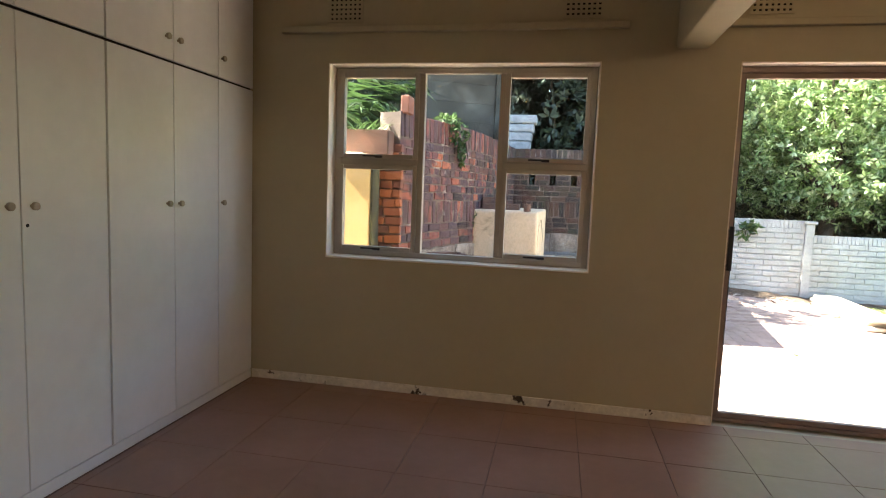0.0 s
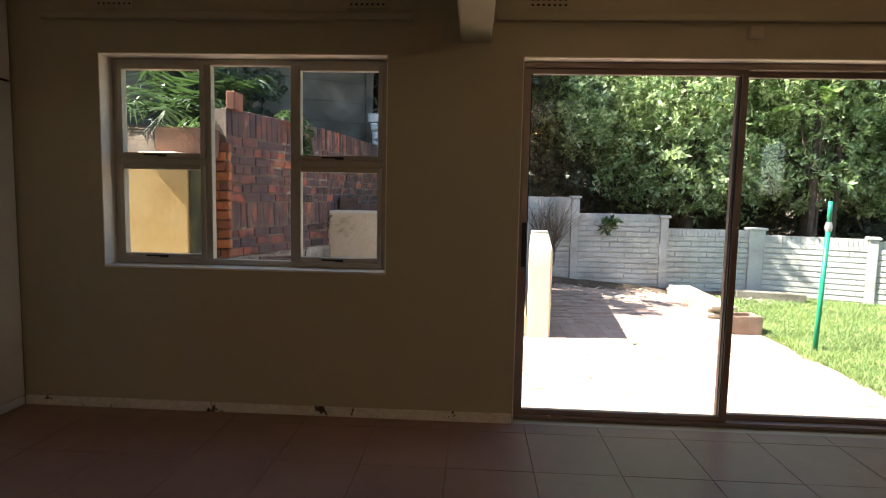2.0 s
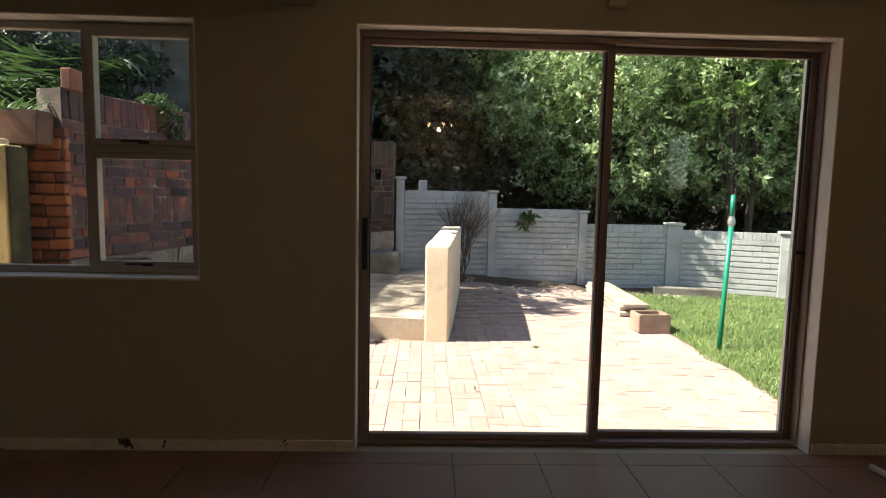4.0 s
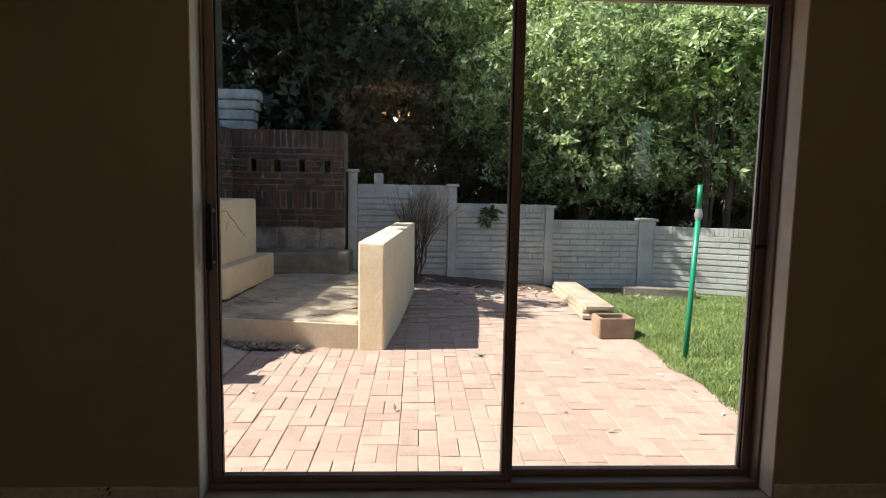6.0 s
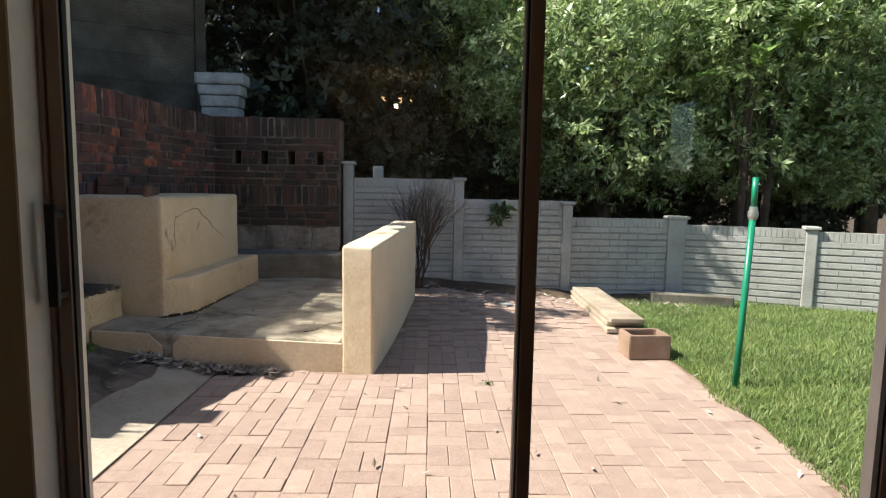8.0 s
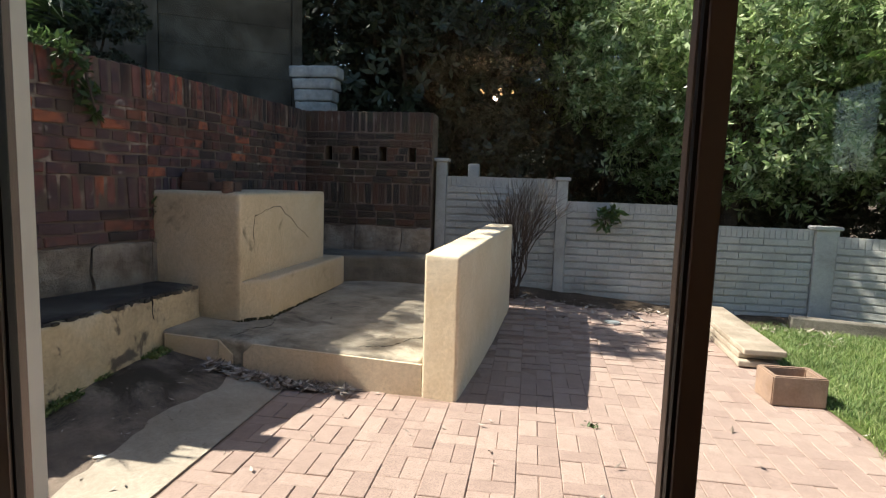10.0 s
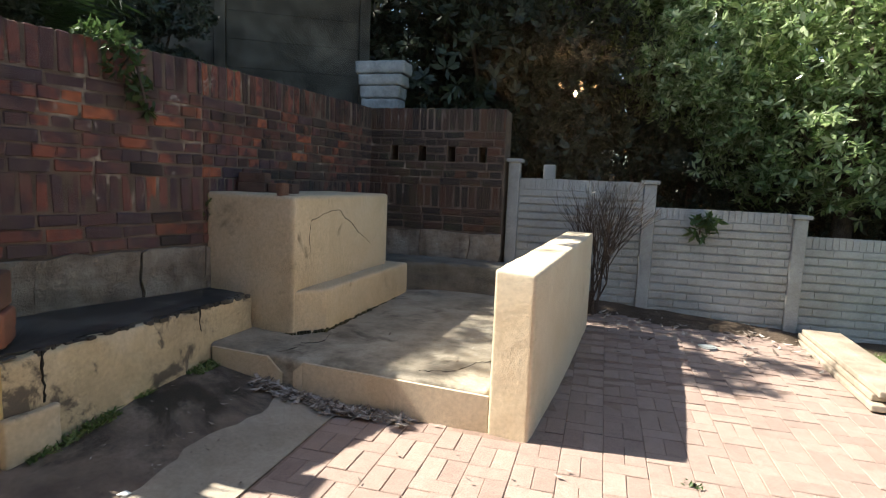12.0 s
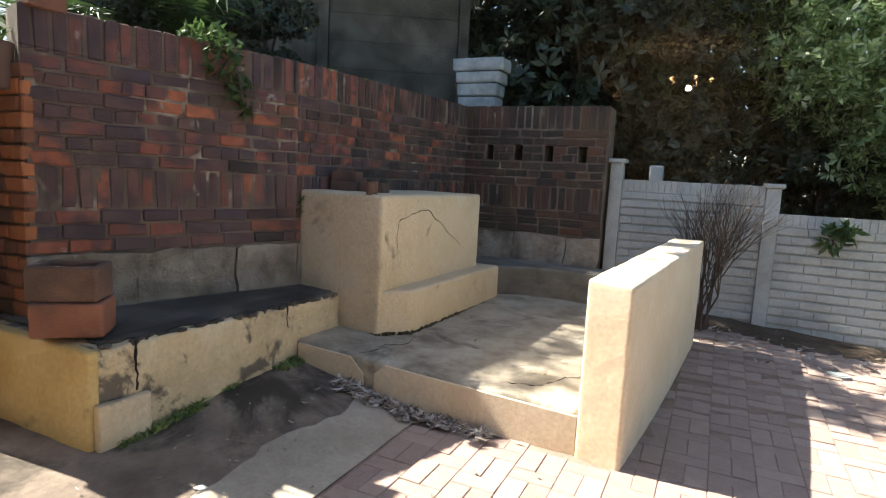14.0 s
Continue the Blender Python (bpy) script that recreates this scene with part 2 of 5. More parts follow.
# two tree leaf colours: one brightened as if sunlit, one darkened as shade
M["leaf"] = leaf_mat("sunlit_leaf", [(0.11, 0.18, 0.06), (0.23, 0.34, 0.125), (0.40, 0.50, 0.24), (0.66, 0.74, 0.48)], 0.3, 0.45)
M["leaf_dark"] = leaf_mat("shaded_leaf", [(0.022, 0.034, 0.02), (0.035, 0.052, 0.03), (0.075, 0.10, 0.06)], 0.4, 0.15)
M["leaf_light"] = leaf_mat("light_leaf", [(0.12, 0.22, 0.05), (0.2, 0.34, 0.08), (0.3, 0.42, 0.14)])
M["leaf_palm"] = leaf_mat("palm_leaf", [(0.045, 0.09, 0.025), (0.11, 0.18, 0.06)])
M["frond"] = leaf_mat("frond_leaf", [(0.03, 0.06, 0.018), (0.055, 0.10, 0.03)])
M["grass"] = leaf_mat("grass_blade", [(0.12, 0.20, 0.06), (0.22, 0.32, 0.10), (0.38, 0.42, 0.20)], 0.6, 0.35)


def glass_mat(name):
    m = bpy.data.materials.new(name)
    m.use_nodes = True
    n, l = m.node_tree.nodes, m.node_tree.links
    n.remove(n["Principled BSDF"])
    tr, gl, lw, x = n.new("ShaderNodeBsdfTransparent"), n.new("ShaderNodeBsdfGlossy"), n.new("ShaderNodeLayerWeight"), n.new("ShaderNodeMixShader")
    tr.inputs[0].default_value = (0.97, 0.98, 0.97, 1)
    gl.inputs["Roughness"].default_value = 0.0
    lw.inputs["Blend"].default_value = 0.5
    pw, ad = n.new("ShaderNodeMath"), n.new("ShaderNodeMath")
    pw.operation, ad.operation = "POWER", "MULTIPLY_ADD"
    pw.inputs[1].default_value, ad.inputs[1].default_value, ad.inputs[2].default_value = 5.0, 0.6, 0.035
    l.new(lw.outputs["Facing"], pw.inputs[0])
    l.new(pw.outputs[0], ad.inputs[0])
    l.new(ad.outputs[0], x.inputs[0])
    l.new(tr.outputs[0], x.inputs[1])
    l.new(gl.outputs[0], x.inputs[2])
    l.new(x.outputs[0], n["Material Output"].inputs["Surface"])
    return m


M["glass"] = glass_mat("window_glass")


def glow(name, c, s):
    m, n, l, b = mat(name)
    b.inputs["Emission Color"].default_value = (*c, 1)
    b.inputs["Emission Strength"].default_value = s
    b.inputs["Base Color"].default_value = (*c, 1)
    return m


M["bulb"] = glow("warm_bulb", (1.0, 0.55, 0.25), 7.0)


# ---- mesh helpers ----
def box(bm, x0, x1, y0, y1, z0, z1, bevel=0.0, m=None):
    made = bmesh.ops.create_cube(bm, size=1.0)["verts"]
    for v in made:
        v.co = Vector(((x0 + x1) / 2 + v.co.x * (x1 - x0), (y0 + y1) / 2 + v.co.y * (y1 - y0), (z0 + z1) / 2 + v.co.z * (z1 - z0)))
    if m:
        for v in made:
            v.co = m @ v.co
    if bevel:
        edges = {e for v in made for e in v.link_edges}
        bmesh.ops.bevel(bm, geom=list(edges), offset=bevel, segments=2, affect="EDGES", profile=0.6)


def prism(bm, pts, z0, z1, bevel=0.0):
    """upright prism over a plan outline; z0, z1 numbers or one for each corner"""
    n = len(pts)
    a = z0 if isinstance(z0, (list, tuple)) else [z0] * n
    b = z1 if isinstance(z1, (list, tuple)) else [z1] * n
    lo = [bm.verts.new((p[0], p[1], a[i])) for i, p in enumerate(pts)]
    hi = [bm.verts.new((p[0], p[1], b[i])) for i, p in enumerate(pts)]
    fs = [bm.faces.new(lo[::-1]), bm.faces.new(hi)]
    for i in range(n):
        fs.append(bm.faces.new((lo[i], lo[(i + 1) % n], hi[(i + 1) % n], hi[i])))
    bmesh.ops.recalc_face_normals(bm, faces=fs)
    if bevel:
        bmesh.ops.bevel(bm, geom=list({e for f in fs for e in f.edges}), offset=bevel, segments=2, affect="EDGES", profile=0.6)


def tube(bm, pts, radii, sides=8, cap=True):
    """a tapered round tube through the points"""
    rings = []
    for i, p in enumerate(pts):
        p = Vector(p)
        d = (Vector(pts[min(i + 1, len(pts) - 1)]) - Vector(pts[max(i - 1, 0)])).normalized()
        a = d.orthogonal().normalized()
        b = d.cross(a)
        r = radii[i] if isinstance(radii, (list, tuple)) else radii
        rings.append([bm.verts.new(p + (a * math.cos(k * math.tau / sides) + b * math.sin(k * math.tau / sides)) * r) for k in range(sides)])
    for i in range(len(rings) - 1):
        # match the nearest start so that the tube does not twist
        s = min(range(sides), key=lambda k: (rings[i + 1][k].co - rings[i][0].co).length)
        rings[i + 1] = rings[i + 1][s:] + rings[i + 1][:s]
        for k in range(sides):
            bm.faces.new((rings[i][k], rings[i][(k + 1) % sides], rings[i + 1][(k + 1) % sides], rings[i + 1][k]))
    if cap:
        bm.faces.new(rings[0][::-1])
        bm.faces.new(rings[-1])


def part(name, bm, material, parent=None, label="", kind="", category="", smooth=False):
    """links a bmesh as one mesh object"""
    if isinstance(bm, bpy.types.Mesh):
        me = bm
    else:
        me = bpy.data.meshes.new(name)
        bm.to_mesh(me)
        bm.free()
        me.materials.append(material)
        if smooth:
            me.shade_smooth()
    ob = new(name, me)
    ob.parent = parent
    return tagged(ob, label, category, "", kind)


def mesh_from(name, verts, faces, material):
    me = bpy.data.meshes.new(name)
    me.from_pydata(verts, [], faces)
    me.materials.append(material)
    me.update()
    return me


def thing(name, label, category, group="", at=(0, 0, 0), kind=""):
    e = new(name)
    e.location = at
    e.empty_display_size = 0.1
    return tagged(e, label, category, group, kind)


def one(name, fill, material, label="", category="", group="", kind="", parent=None, smooth=False):
    bm = bmesh.new()
    fill(bm)
    ob = part(name, bm, material, parent, label, kind, category, smooth)
    return tagged(ob, group=group)


def weather(ob, voxel=0.02, amount=0.008, size=0.12):
    """rounds the edges and makes the faces of a plastered thing uneven"""
    rm = ob.modifiers.new("worn_form", "REMESH")
    rm.mode, rm.voxel_size, rm.use_smooth_shade = "VOXEL", voxel, True
    tx = bpy.data.textures.get("lumps_%g" % size) or bpy.data.textures.new("lumps_%g" % size, "CLOUDS")
    tx.noise_scale, tx.noise_depth = size, 3
    dp = ob.modifiers.new("lumps", "DISPLACE")
    dp.texture, dp.strength, dp.mid_level, dp.texture_coords = tx, amount, 0.5, "LOCAL"
    return ob


G = -0.09  # height of the paving


def lie(x, y):
    """the paving climbs a little towards the far left corner"""
    a = min(1, max(0, (y - 7.0) / 2.6))
    b = min(1, max(0, (4.2 - x) / 2.2))
    c = min(1, max(0, (0.45 - x) / 0.91)) if y < 7 else 0  # the old slab rises towards the ledge
    return G + 0.17 * a * a * (3 - 2 * a) * b + c * max(0, 0.06 + 0.087 * (min(y, 6.6) - 5.25))


# ---- the room ----
WX0, WX1, WZ0, WZ1 = -1.41, 0.275, 0.86, 2.105
DX0, DX1, DZ1 = 1.03, 3.38, 2.10
YI, YO, ZC = 3.80, 4.03, 2.68
XL, XR, YB = -2.55, 3.95, -3.2
bm = bmesh.new()
for a in ((XL - 0.2, WX0, G - 0.3, ZC + 0.3), (WX1, DX0, G - 0.3, ZC + 0.3), (DX1, XR + 0.2, G - 0.3, ZC + 0.3), (WX0, WX1, G - 0.3, WZ0), (WX0, WX1, WZ1, ZC + 0.3), (DX0, DX1, DZ1, ZC + 0.3), (DX0, DX1, G - 0.3, -0.012)):
    box(bm, a[0], a[1], YI, YO, a[2], a[3])
wall_north = part("wall_north", bm, M["wall"], label="olive beige painted plaster wall with window and sliding door", kind="structure")
one("wall_west", lambda b: box(b, XL - 0.2, XL, YB, YI, -0.3, ZC), M["wall"], "beige painted wall behind the cupboards", kind="structure")


def east_wall(b):
    for y0, y1, z0, z1 in ((YB, 0.35, -0.3, ZC), (1.25, YI, -0.3, ZC), (0.35, 1.25, -0.3, 1.4), (0.35, 1.25, 1.98, ZC)):
        box(b, XR, XR + 0.2, y0, y1, z0, z1)


one("wall_east", east_wall, M["wall"], "beige painted plaster side wall with a small high window", kind="structure")


one("wall_south", lambda b: box(b, XL - 0.2, XR + 0.2, YB - 0.2, YB, -0.3, ZC), M["wall"], "plain beige painted plaster wall", kind="structure")


def ceiling(b):
    box(b, XL - 0.2, XR + 0.2, YB - 0.2, YI, ZC, ZC + 0.12)


one("ceiling", ceiling, M["ceiling"], "plain cream painted ceiling", kind="structure")
one("ceiling_beam", lambda b: box(b, 0.68, 0.85, YB, YI, 2.17, ZC - 0.004, 0.012), M["wall"], "beige painted beam under the ceiling", "beam", kind="structure")
one("roof", lambda b: box(b, XL - 0.4, XR + 0.4, YB - 0.4, YO + 0.02, ZC + 0.13, ZC + 0.3), M["plaster"], "flat roof slab of the house", kind="structure")


def moulding(b):
    for x0, x1 in ((-1.72, 0.42), (0.87, XR)):
        box(b, x0, x1, YI - 0.045, YI, 2.285, 2.325, 0.008)


one("trim", moulding, M["wall"], "shallow plaster ledge moulding above the openings", kind="structure")
one("floor", lambda b: box(b, XL, XR, YB, YI, -0.12, -0.010), M["grout"], "tiled floor with dark grout joints", kind="structure")
floor = bpy.data.objects["floor"]


def baseboard(b):
    box(b, -1.93, DX0 - 0.004, YI - 0.014, YI, 0.0, 0.058, 0.004)
    box(b, DX1 + 0.004, XR, YI - 0.014, YI, 0.0, 0.058, 0.004)
    box(b, XR - 0.014, XR, YB, YI - 0.02, 0.0, 0.05, 0.004)


one("baseboard", baseboard, M["skirt"], "worn off-white skirting with chipped paint", kind="structure")


def reveals(b):
    t = 0.006
    for x0, x1, z0, z1 in ((WX0, WX1, WZ0, WZ1), (DX0, DX1, 0.0, DZ1)):
        box(b, x0, x0 + t, YI - 0.004, YO + 0.003, z0, z1)
        box(b, x1 - t, x1, YI - 0.004, YO + 0.003, z0, z1)
        box(b, x0 + t, x1 - t, YI - 0.004, YO + 0.003, z1 - t, z1)
    box(b, WX0 + t, WX1 - t, YI - 0.012, YO, WZ0, WZ0 + 0.012, 0.003)


one("opening_reveals", reveals, M["reveal"], "pale painted reveals round the window and door openings", kind="structure", category="trim")


one("outer_jamb", lambda b: box(b, DX1, DX1 + 0.3, YO + 0.001, YO + 0.06, -0.14, DZ1 + 0.1, 0.004), M["reveal"], "pale plastered outer jamb beside the sliding door", kind="structure", category="wall")


# window with five panes
def window():
    y0, y1 = 3.915, 3.965
    w = thing("window_1", "grey aluminium five-pane window, all sashes closed", "window", kind="structure", at=(WX0, y0, WZ0))
    w.location = (0, 0, 0)
    f = 0.035
    X0, X1, Z0, Z1 = WX0 + 0.007, WX1 - 0.007, WZ0 + 0.013, WZ1 - 0.007
    a, c = -0.835, -0.285
    bm = bmesh.new()
    for q in ((X0, X0 + f, Z0, Z1), (X1 - f, X1, Z0, Z1), (X0 + f, X1 - f, Z0, Z0 + f), (X0 + f, X1 - f, Z1 - f, Z1), (a, a + 0.035, Z0 + f, Z1 - f), (c - 0.035, c, Z0 + f, Z1 - f), (X0 + f, a, 1.475, 1.515), (c, X1 - f, 1.475, 1.515)):
        box(bm, q[0], q[1], y0, y1, q[2], q[3], 0.004)
    part("window_frame", bm, M["alu_win"], w)
    cells = [(X0 + f, a, 1.515, Z1 - f), (X0 + f, a, Z0 + f, 1.475), (c, X1 - f, 1.515, Z1 - f), (c, X1 - f, Z0 + f, 1.475)]
    s = 0.03
    for x0, x1, z0, z1 in cells:
        bm = bmesh.new()
        for q in ((x0, x0 + s, z0, z1), (x1 - s, x1, z0, z1), (x0 + s, x1 - s, z0, z0 + s), (x0 + s, x1 - s, z1 - s, z1)):
            box(bm, q[0] + 0.001, q[1] - 0.001, y0 - 0.014, y1 - 0.014, q[2] + 0.001, q[3] - 0.001, 0.003)
        sash = part("sash", bm, M["alu_win"], w)
        bm = bmesh.new()
        box(bm, x0 + s - 0.002, x1 - s + 0.002, y0 + 0.005, y0 + 0.010, z0 + s - 0.002, z1 - s + 0.002)
        p = part("pane", bm, M["glass"], sash)
        p.visible_shadow = False
        bm = bmesh.new()
        xm = (x0 + x1) / 2
        box(bm, xm - 0.02, xm + 0.03, y0 - 0.026, y0 - 0.014, z0 + 0.006, z0 + 0.022, 0.003)
        box(bm, xm - 0.10, xm + 0.02, y0 - 0.034, y0 - 0.026, z0 + 0.012, z0 + 0.022, 0.002)
        part("handle", bm, M["rubber"], sash, "black sash handle")
    bm = bmesh.new()
    box(bm, a + 0.034, c - 0.034, y0 + 0.02, y0 + 0.026, Z0 + f - 0.002, Z1 - f + 0.002)
    p = part("pane", bm, M["glass"], w)
    p.visible_shadow = False


window()


# sliding door
def door():
    d = thing("door_1", "closed bronze aluminium sliding glass door with two panels", "door", kind="structure")
    X0, X1, Z0, Z1 = DX0 + 0.007, DX1 - 0.007, 0.0, DZ1 - 0.007
    ya, yb = 3.885, 3.985
    bm = bmesh.new()
    for q in ((X0, X0 + 0.012, Z0, Z1), (X1 - 0.012, X1, Z0, Z1), (X0 + 0.012, X1 - 0.012, Z1 - 0.035, Z1), (X0 + 0.012, X1 - 0.012, Z0, Z0 + 0.022)):
        box(bm, q[0], q[1], ya, yb, q[2], q[3], 0.003)
    part("frame", bm, M["alu"], d)
    for i, (x0, x1, y0, y1) in enumerate(((X0 + 0.013, 2.30, 3.895, 3.93), (2.258, X1 - 0.013, 3.942, 3.977))):
        s = 0.037
        z0, z1 = 0.023, Z1 - 0.036
        bm = bmesh.new()
        for q in ((x0, x0 + s, z0, z1), (x1 - s, x1, z0, z1), (x0 + s, x1 - s, z0, z0 + 0.03), (x0 + s, x1 - s, z1 - 0.03, z1)):
            box(bm, q[0], q[1], y0, y1, q[2], q[3], 0.003)
        pan = part("door_panel", bm, M["alu"], d, "glazed sliding panel" if i == 0 else "glazed fixed panel")
        bm = bmesh.new()
        box(bm, x0 + s - 0.002, x1 - s + 0.002, y0 + 0.015, y0 + 0.020, z0 + 0.028, z1 - 0.028)
        p = part("pane", bm, M["glass"], pan)
        p.visible_shadow = False
        bm = bmesh.new()
        for q in ((x0 + s, x0 + s + 0.006, z0 + 0.03, z1 - 0.03), (x1 - s - 0.006, x1 - s, z0 + 0.03, z1 - 0.03)):
            box(bm, q[0], q[1], y0 + 0.008, y0 + 0.027, q[2], q[3])
        part("gasket", bm, M["rubber"], pan)
        if i == 0:
            bm = bmesh.new()
            box(bm, x0 + 0.010, x0 + 0.032, 3.86, 3.895, 0.94, 0.955, 0.002)
            box(bm, x0 + 0.010, x0 + 0.032, 3.86, 3.895, 1.145, 1.16, 0.002)
            box(bm, x0 + 0.008, x0 + 0.034, 3.847, 3.861, 0.92, 1.18, 0.004)
            part("handle", bm, M["rubber"], pan, "upright black pull handle")
        else:
            bm = bmesh.new()
            box(bm, x1 - s - 0.025, x1 - 0.01, 3.915, 3.942, 1.03, 1.045, 0.003)
            part("latch", bm, M["rubber"], pan, "small black latch")


door()


# built-in cupboards
def cupboards():
    xs = -1.93
    joints = [3.785, 3.39, 2.985, 2.52, 2.085, 1.62, 1.2, 0.75, 0.3, -0.15, -0.6]
    for i in range(0, 10):
        y1, y0 = joints[i], joints[i + 1]
        c = thing("cupboard", "built-in white cupboard with tall door and top door, both shut", "cupboard", "wall of built-in cupboards")
        bm = bmesh.new()
        box(bm, XL + 0.004, xs - 0.02, y0 + 0.001, y1 - 0.001, 0.0, ZC - 0.01)
        part("body", bm, M["dark"], c, "dark cupboard carcass")
        bm = bmesh.new()
        box(bm, xs - 0.03, xs - 0.004, y0 + 0.0, y1 - 0.0, 0.0, 0.055, 0.002)
        part("plinth", bm, M["cupboard"], c)
        gap = 0.003 if i not in (2, 3) else (0.003)
        wide = 0.010 if i == 2 else gap
        bm = bmesh.new()
        box(bm, xs - 0.018, xs, y0 + wide, y1 - gap, 0.062, 1.925, 0.002)
        dr = part("door", bm, M["cupboard"], c)
        bm = bmesh.new()
        box(bm, xs - 0.018, xs, y0 + wide, y1 - gap, 1.94, ZC - 0.02, 0.002)
        db = part("top_door", bm, M["cupboard"], c)
        side = {0: y0 + 0.035, 1: y0 + 0.035, 2: y1 - 0.06, 3: y0 + 0.045, 4: y1 - 0.06}.get(i, y0 + 0.05 if i % 2 else y1 - 0.05)
        for zz, par in ((1.2, dr), (2.05, db)):
            bm = bmesh.new()
            tube(bm, [(xs, side, zz), (xs + 0.012, side, zz), (xs + 0.014, side, zz), (xs + 0.026, side, zz), (xs + 0.028, side, zz)], [0.007, 0.007, 0.016, 0.016, 0.012], 14)
            part("knob", bm, M["knob"], par, "small round metal knob")
        if i == 3:
            bm = bmesh.new()
            tube(bm, [(xs - 0.001, side - 0.02, 1.125), (xs + 0.002, side - 0.02, 1.125)], 0.007, 10)
            part("keyhole", bm, M["rubber"], dr, "black keyhole")


cupboards()


def air_brick(x):
    v = thing("air_vent", "beige plaster air brick with rows of small round holes", "air vent", "air bricks above the openings")
    bm = bmesh.new()
    nx, nz = 7, 5
    w, h = 0.21, 0.14
    z0 = 2.36
    # bars between the holes
    for i in range(nx + 1):
        xx = x - w / 2 + i * w / nx
        box(bm, xx - 0.0075, xx + 0.0075, YI - 0.012, YI - 0.004, z0, z0 + h)
    for k in range(nz + 1):
        zz = z0 + k * h / nz
        box(bm, x - w / 2 - 0.0075, x + w / 2 + 0.0075, YI - 0.0125, YI - 0.0045, zz - 0.0075, zz + 0.0075)
    part("grille", bm, M["wall"], v)
    bm = bmesh.new()
    box(bm, x - w / 2, x + w / 2, YI - 0.003, YI - 0.001, z0, z0 + h)
    part("backing", bm, M["dark"], v)


for x in (-1.30, 0.155, 1.16, 3.22):
    air_brick(x)
one("wall_fitting", lambda b: (box(b, 2.22, 2.30, YI - 0.05, YI, 2.20, 2.26, 0.01)), M["wall"], "small painted over bracket on the wall above the door", "bracket")
one("loose_pipe", lambda b: tube(b, [(3.57, 3.62, 0.02), (3.60, 3.3, 0.02), (3.75, 2.6, 0.02)], 0.018, 12), M["reveal"], "white plastic pipe lying on the tiled floor by the wall", "pipe", smooth=True)


# chandelier deeper in the room, mirrored in the door
def chandelier():
    c = thing("chandelier", "small brass chandelier with five lit warm bulbs", "chandelier")
    cx, cy, cz = 1.55, -2.3, 2.33
    bm = bmesh.new()
    tube(bm, [(cx, cy, ZC), (cx, cy, cz)], 0.01, 8)
    for k in range(5):
        a = k * math.tau / 5
        tube(bm, [(cx, cy, cz), (cx + 0.1 * math.cos(a), cy + 0.1 * math.sin(a), cz - 0.05), (cx + 0.2 * math.cos(a), cy + 0.2 * math.sin(a), cz)], 0.006, 6)
    part("arm", bm, M["alu"], c)
    for k in range(5):
        a = k * math.tau / 5
        bm = bmesh.new()
        bmesh.ops.create_uvsphere(bm, u_segments=10, v_segments=8, radius=0.02, matrix=Matrix.Translation((cx + 0.2 * math.cos(a), cy + 0.2 * math.sin(a), cz + 0.03)))
        part("bulb", bm, M["bulb"], c, "lit warm bulb")


chandelier()
lamp = new("chandelier_light", bpy.data.lights.new("chandelier_light", "POINT"))
lamp.data.energy, lamp.data.color, lamp.data.shadow_soft_size = 4.0, (1.0, 0.72, 0.5), 0.03
lamp.location = (1.55, -2.3, 2.28)

INSIDE = set(scene.objects)

# ---- outside: ground ----
bm = bmesh.new()
N = 60
xs_ = [-400, -60, -20, -8] + [-4 + 0.25 * i for i in range(70)] + [16, 24, 60, 400]
ys_ = [-400, -60, -20, 3.95] + [4.25 + 0.25 * i for i in range(30)] + [14, 20, 60, 400]
grid = [[bm.verts.new((x, y, lie(x, y) - 0.05 + (0 if (3.9 < x < 8 and 4 < y < 10) else 0.0))) for y in ys_] for x in xs_]
for i in range(len(xs_) - 1):
    for j in range(len(ys_) - 1):
        if xs_[i] >= -8 and xs_[i + 1] <= 16 and ys_[j + 1] <= 3.96:
            continue
        bm.faces.new((grid[i][j], grid[i + 1][j], grid[i + 1][j + 1], grid[i][j + 1]))
part("ground", bm, M["soil"], label="bare brown garden soil", kind="structure", category="ground")


def sheet(b, x0, x1, y0, y1, dz, n=12, edge=None):
    vs = {}
    for i in range(n + 1):
        for j in range(n + 1):
            x, y = x0 + (x1 - x0) * i / n, y0 + (y1 - y0) * j / n
            if edge:
                x = edge(x, y, i / n)
            for k, z in ((0, lie(x, y) + dz), (1, lie(x, y) + dz - 0.06)):
                vs[i, j, k] = b.verts.new((x, y, z))
    for i in range(n):
        for j in range(n):
            b.faces.new((vs[i, j, 0], vs[i + 1, j, 0], vs[i + 1, j + 1, 0], vs[i, j + 1, 0]))
    for i in range(n):
        b.faces.new((vs[i, 0, 0], vs[i, 0, 1], vs[i + 1, 0, 1], vs[i + 1, 0, 0]))
        b.faces.new((vs[n, i, 0], vs[n, i, 1], vs[n, i + 1, 1], vs[n, i + 1, 0]))


def grass_edge(y):
    return 3.89 + (y - 5.0) * 0.03 + 0.03 * math.sin(y * 5)


one("paving_bed", lambda b: sheet(b, 0.45, 4.06, 3.95, 9.6, -0.005), M["sand"], "sand bed under the red pavers", kind="structure", category="paving")
one("concrete_slab", lambda b: sheet(b, -3.4, 0.47, 3.95, 6.9, 0.0, 34), M["slab"], "stained old grey concrete slab beside the pavers", kind="structure", category="ground")
one("lawn_ground", lambda b: sheet(b, 3.95, 9.0, 3.95, 9.6, 0.001), M["turf"], "green lawn turf", kind="structure", category="lawn")

